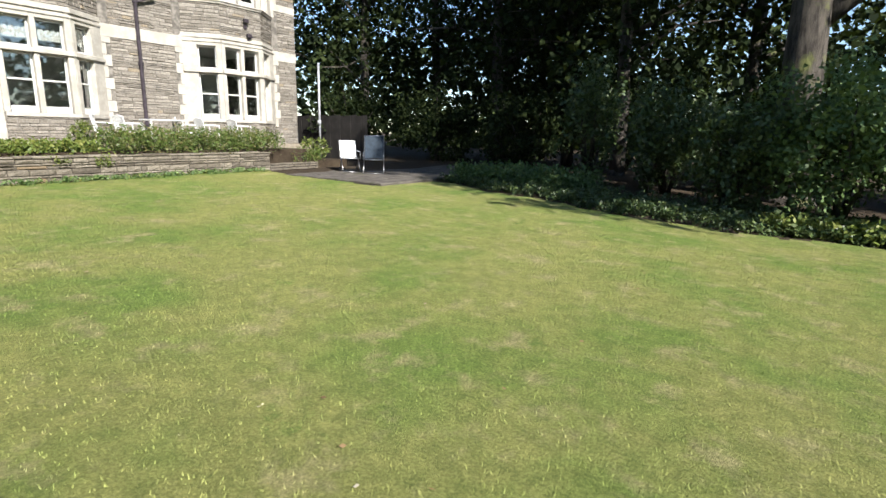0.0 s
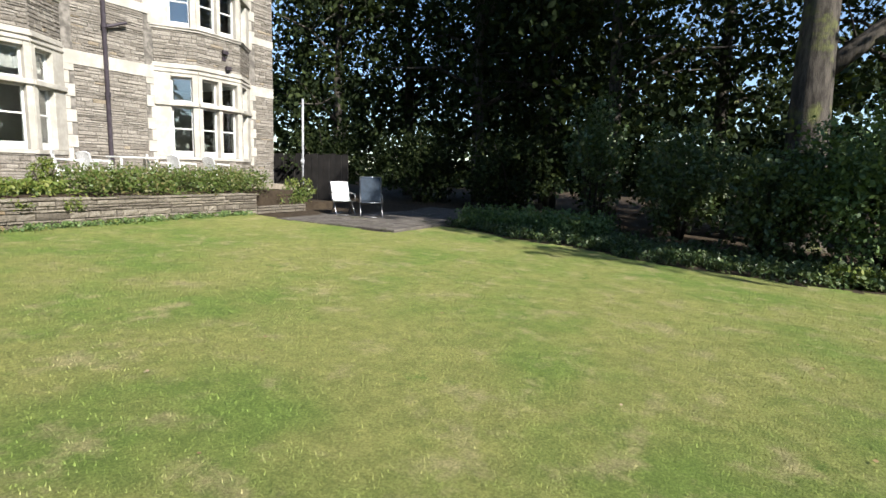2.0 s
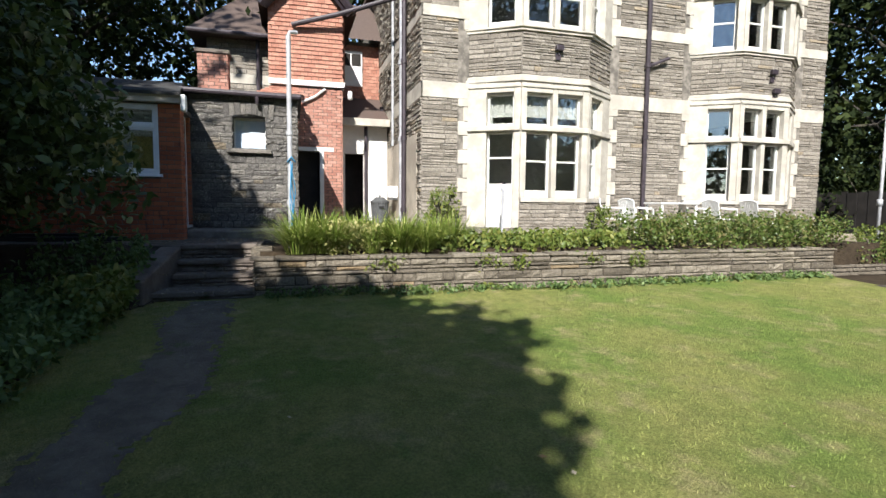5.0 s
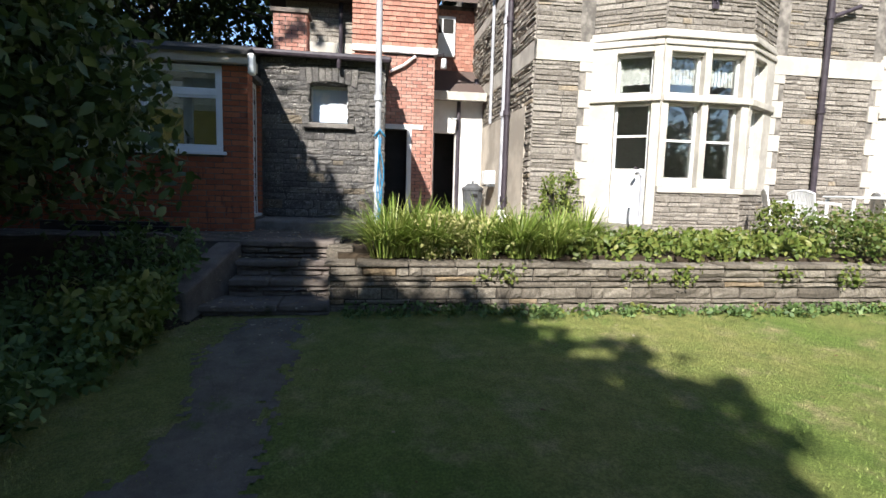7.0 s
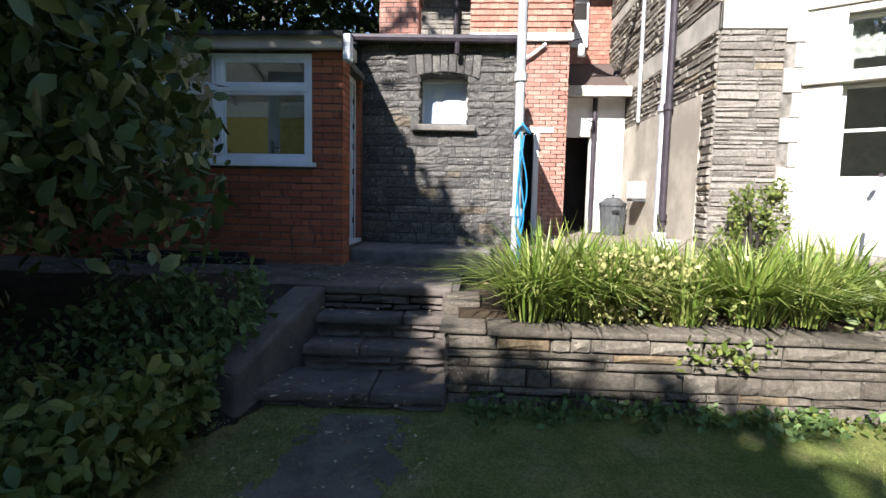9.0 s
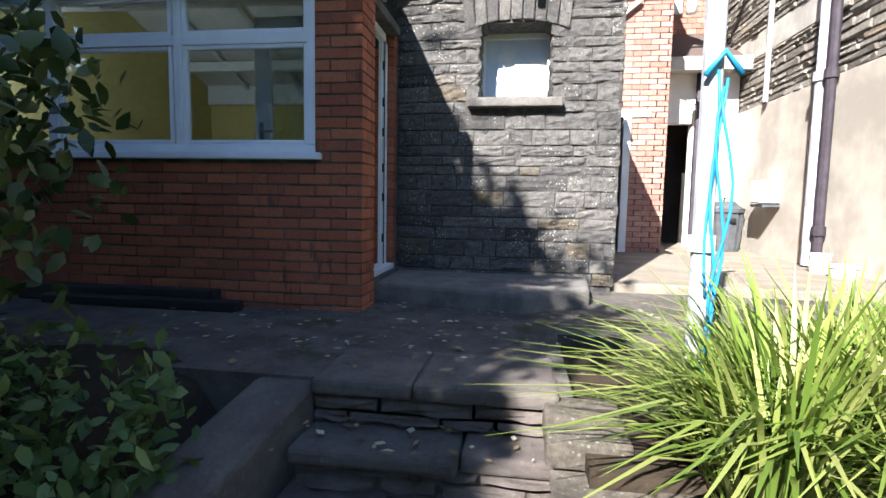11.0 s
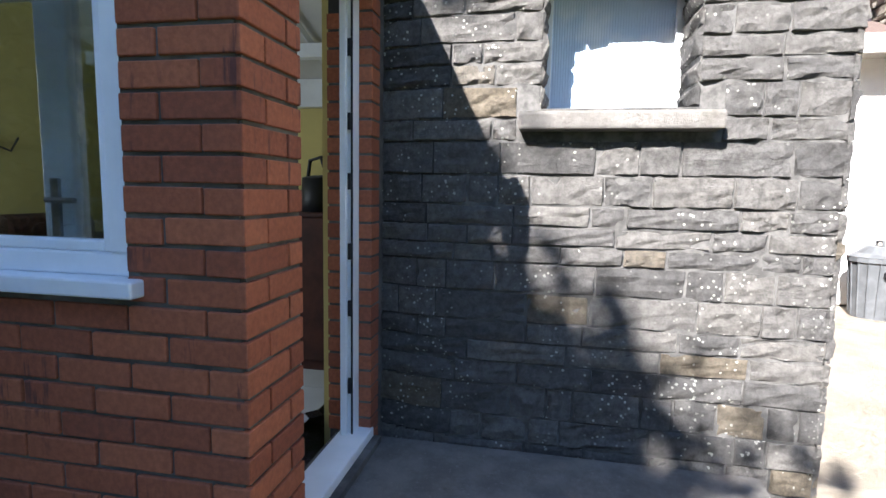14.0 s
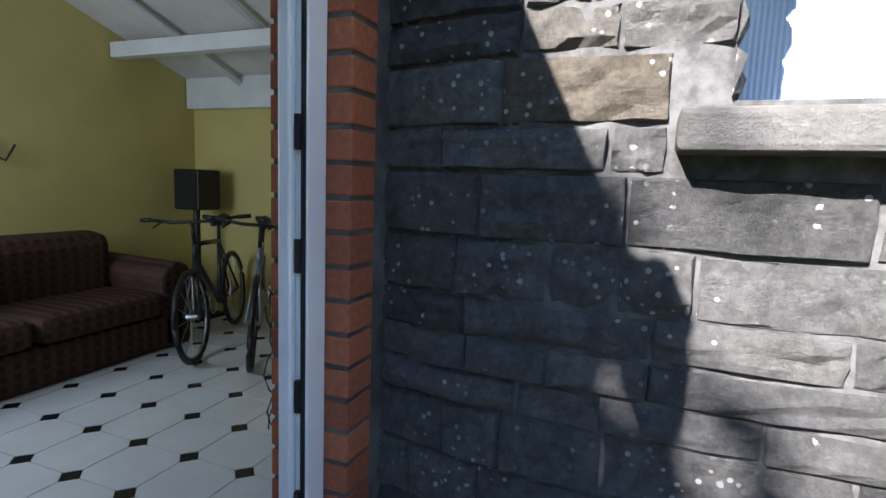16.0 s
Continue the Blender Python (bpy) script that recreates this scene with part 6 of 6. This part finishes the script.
def sofa():
    root = empty("sofa", -16.9, -5.2, FL)
    x0, x1, yb, yf = -18.2, -15.95, -5.6, -4.78
    b = Build()
    b.box(x0 + 0.05, x1 - 0.05, yb, yf, FL, FL + 0.26)
    b.done("base", PLAID, root, 0.04)
    for nm, boxes in (("seat", ((x0 + 0.25, (x0 + x1) / 2 - 0.01, yb + 0.25, yf + 0.03), ((x0 + x1) / 2 + 0.01, x1 - 0.25, yb + 0.25, yf + 0.03))),):
        for q in boxes:
            b = Build()
            b.box(*q, FL + 0.26, FL + 0.44)
            b.done("seat_cushion", PLAID, root, 0.06)
    for a, c in ((x0 + 0.22, (x0 + x1) / 2), ((x0 + x1) / 2, x1 - 0.22)):
        b = Build()
        b.box(a + 0.01, c - 0.01, yb, yb + 0.3, FL + 0.3, FL + 0.86)
        b.done("back_cushion", PLAID, root, 0.1)
    for a in (x0, x1 - 0.25):
        b = Build()
        b.box(a, a + 0.25, yb + 0.02, yf, FL, FL + 0.5)
        b.tube([(a + 0.125, yb + 0.02, FL + 0.52), (a + 0.125, yf + 0.01, FL + 0.5)], 0.15, 14)
        b.done("arm", PLAID, root, 0.03)
    keep_place(root)
    tagged(root, "worn dark brown plaid two-seat sofa", "sofa")
    b = Build()
    b.box(-0.26, 0.26, -0.07, 0.07, -0.22, 0.22)
    cu = b.done("cushion", plain("pale_brown_cloth", (0.22, 0.15, 0.12), 0.95, 0, 0.2, 14), None, 0.065)
    cu.matrix_basis = pose(-16.75, -5.2, FL + 0.66, -18, 4, 0)
    tagged(cu, "pale brown cushion leaning on the sofa", "cushion")


sofa()


def ring(b, c, r, t, axis_y, n=28):
    """A wheel's tyre in an upright plane along x."""
    pts = [(c[0] + r * math.cos(6.2832 * k / n), c[1], c[2] + r * math.sin(6.2832 * k / n)) for k in range(n + 1)]
    b.tube(pts, t, 6)


def bicycle(name, colour, m, label):
    root = empty(name)
    R = 0.33
    fr = plain("bike_paint", colour, 0.35, 0.3, 0.1, 12, 0.5)
    for x in (-0.52, 0.52):
        wh = Build()
        ring(wh, (x, 0, R), R - 0.02, 0.022, True)
        w = wh.done("wheel", BLACK, root, smooth=True)
        sp = Build()
        ring(sp, (x, 0, R), R - 0.045, 0.008, True)
        for k in range(14):
            a = 6.2832 * k / 14
            sp.tube([(x, 0.01 * (-1) ** k, R), (x + (R - 0.04) * math.cos(a), 0, R + (R - 0.04) * math.sin(a))], 0.0022, 4)
        sp.tube([(x, -0.04, R), (x, 0.04, R)], 0.018, 8)
        s = sp.done("spokes", CHROME, w)
    b = Build()
    bb, st, hd, ht = (-0.1, 0, 0.3), (-0.22, 0, 0.78), (0.36, 0, 0.72), (0.34, 0, 0.82)
    for p, q, r in ((bb, st, 0.017), (bb, hd, 0.02), (st, ht, 0.018), (hd, ht, 0.02), (bb, (-0.52, 0.04, R), 0.011), (bb, (-0.52, -0.04, R), 0.011), (st, (-0.52, 0.04, R), 0.009), (st, (-0.52, -0.04, R), 0.009), (hd, (0.52, 0.05, R), 0.014), (hd, (0.52, -0.05, R), 0.014)):
        b.tube([p, q], r, 8)
    b.done("frame", fr, root, smooth=True)
    b = Build()
    b.tube([st, (-0.25, 0, 0.92)], 0.013, 6)
    b.tube([(-0.42, 0, 0.94), (-0.25, 0, 0.945), (-0.1, 0, 0.93)], 0.06, 8, 0.02)
    b.done("saddle", BLACK, root, smooth=True)
    b = Build()
    b.tube([ht, (0.36, 0, 0.98)], 0.014, 6)
    b.tube([(0.3, -0.3, 1.0), (0.36, -0.12, 0.98), (0.36, 0.12, 0.98), (0.3, 0.3, 1.0)], 0.013, 6)
    for s in (-1, 1):
        b.tube([(0.34, 0.2 * s, 0.99), (0.42, 0.24 * s, 0.95)], 0.007, 5)
        b.tube([(0.3, 0.3 * s, 1.0), (0.25, 0.38 * s, 1.0)], 0.018, 6)
    b.done("handlebar", BLACK, root, smooth=True)
    b = Build()
    ring(b, (-0.1, -0.05, 0.3), 0.09, 0.006, True, 18)
    b.tube([(-0.1, -0.08, 0.3), (-0.02, -0.08, 0.15)], 0.01, 5)
    b.tube([(-0.1, 0.08, 0.3), (-0.18, 0.08, 0.45)], 0.01, 5)
    b.done("crank", CHROME, root)
    root.matrix_basis = m
    tagged(root, label, "bicycle", "bicycles in the garden room")


bicycle("bicycle", (0.04, 0.045, 0.05), pose(-18.3, -4.6, FL, 4, 0, 28), "dark bicycle leaning among others indoors")
bicycle("bicycle", (0.3, 0.31, 0.33), pose(-18.3, -4.25, FL, -4, 0, 38), "grey bicycle leaning among others indoors")
bicycle("bicycle", (0.02, 0.02, 0.03), pose(-18.4, -3.8, FL, -4, 0, 20), "black bicycle parked against the wall indoors")


def speaker():
    root = empty("speaker_cabinet", -18.75, -5.25, FL)
    block("box", -18.92, -18.66, -5.45, -5.16, FL + 1.0, FL + 1.36, BLACK, root, 0.015)
    block("front_grille", -18.66, -18.65, -5.43, -5.18, FL + 1.02, FL + 1.34, DARK, root)
    b = Build()
    b.tube([(-18.78, -5.31, FL), (-18.78, -5.31, FL + 1.0)], 0.03, 8)
    b.box(-18.95, -18.6, -5.45, -5.15, FL, FL + 0.03)
    b.done("stand", BLACK, root)
    keep_place(root)
    tagged(root, "black loudspeaker box on a stand in the corner", "speaker")


speaker()


def cabinet():
    root = empty("wooden_cabinet", -16.95, -2.65, FL)
    wood = plain("dark_red_wood", (0.09, 0.028, 0.018), 0.5, 0, 0.25, 6)
    block("body", -17.14, -16.8, -2.81, -2.40, FL + 0.06, FL + 0.94, wood, root, 0.008)
    block("plinth", -17.12, -16.82, -2.78, -2.41, FL, FL + 0.06, wood, root)
    block("top", -17.16, -16.78, -2.83, -2.38, FL + 0.94, FL + 0.97, wood, root, 0.008)
    keep_place(root)
    tagged(root, "dark red wooden cabinet just inside the door", "cabinet")
    b = Build()
    b.tube([(-16.93, -2.71, FL + 0.97), (-16.93, -2.71, FL + 1.06), (-16.91, -2.71, FL + 1.18)], 0.12, 10, 0.085)
    b.tube([(-16.95, -2.79, FL + 1.14), (-16.95, -2.77, FL + 1.28), (-16.91, -2.68, FL + 1.3), (-16.9, -2.63, FL + 1.16)], 0.012, 6)
    tagged(b.done("bag", BLACK, smooth=True), "black bag with a looped handle on the cabinet", "bag")
    rng = random.Random(9)
    b = Build()
    for k in range(6):
        x, y = -17.0 - 0.06 * k, -2.95 - 0.05 * k
        b.tube([(x + 0.06 * math.sin(q * 0.8 + k), y + 0.07 * math.cos(q * 0.6 + k * 2), max(FL + 0.005, FL + 0.8 - q * 0.075)) for q in range(12)], 0.004, 4)
    tagged(b.done("cable", BLACK, smooth=True), "loose black cables hanging to the tiled floor", "cable")


cabinet()
b = Build()
b.box(-17.35, -17.3, -5.645, -5.62, 2.55, 2.7)
for s in (-1, 1):
    b.tube([(-17.32, -5.62, 2.6), (-17.32 + 0.08 * s, -5.54, 2.55), (-17.32 + 0.13 * s, -5.52, 2.66)], 0.009, 5)
tagged(b.done("wall_sconce", IRON), "small black two-armed wall candle sconce", "wall lamp")
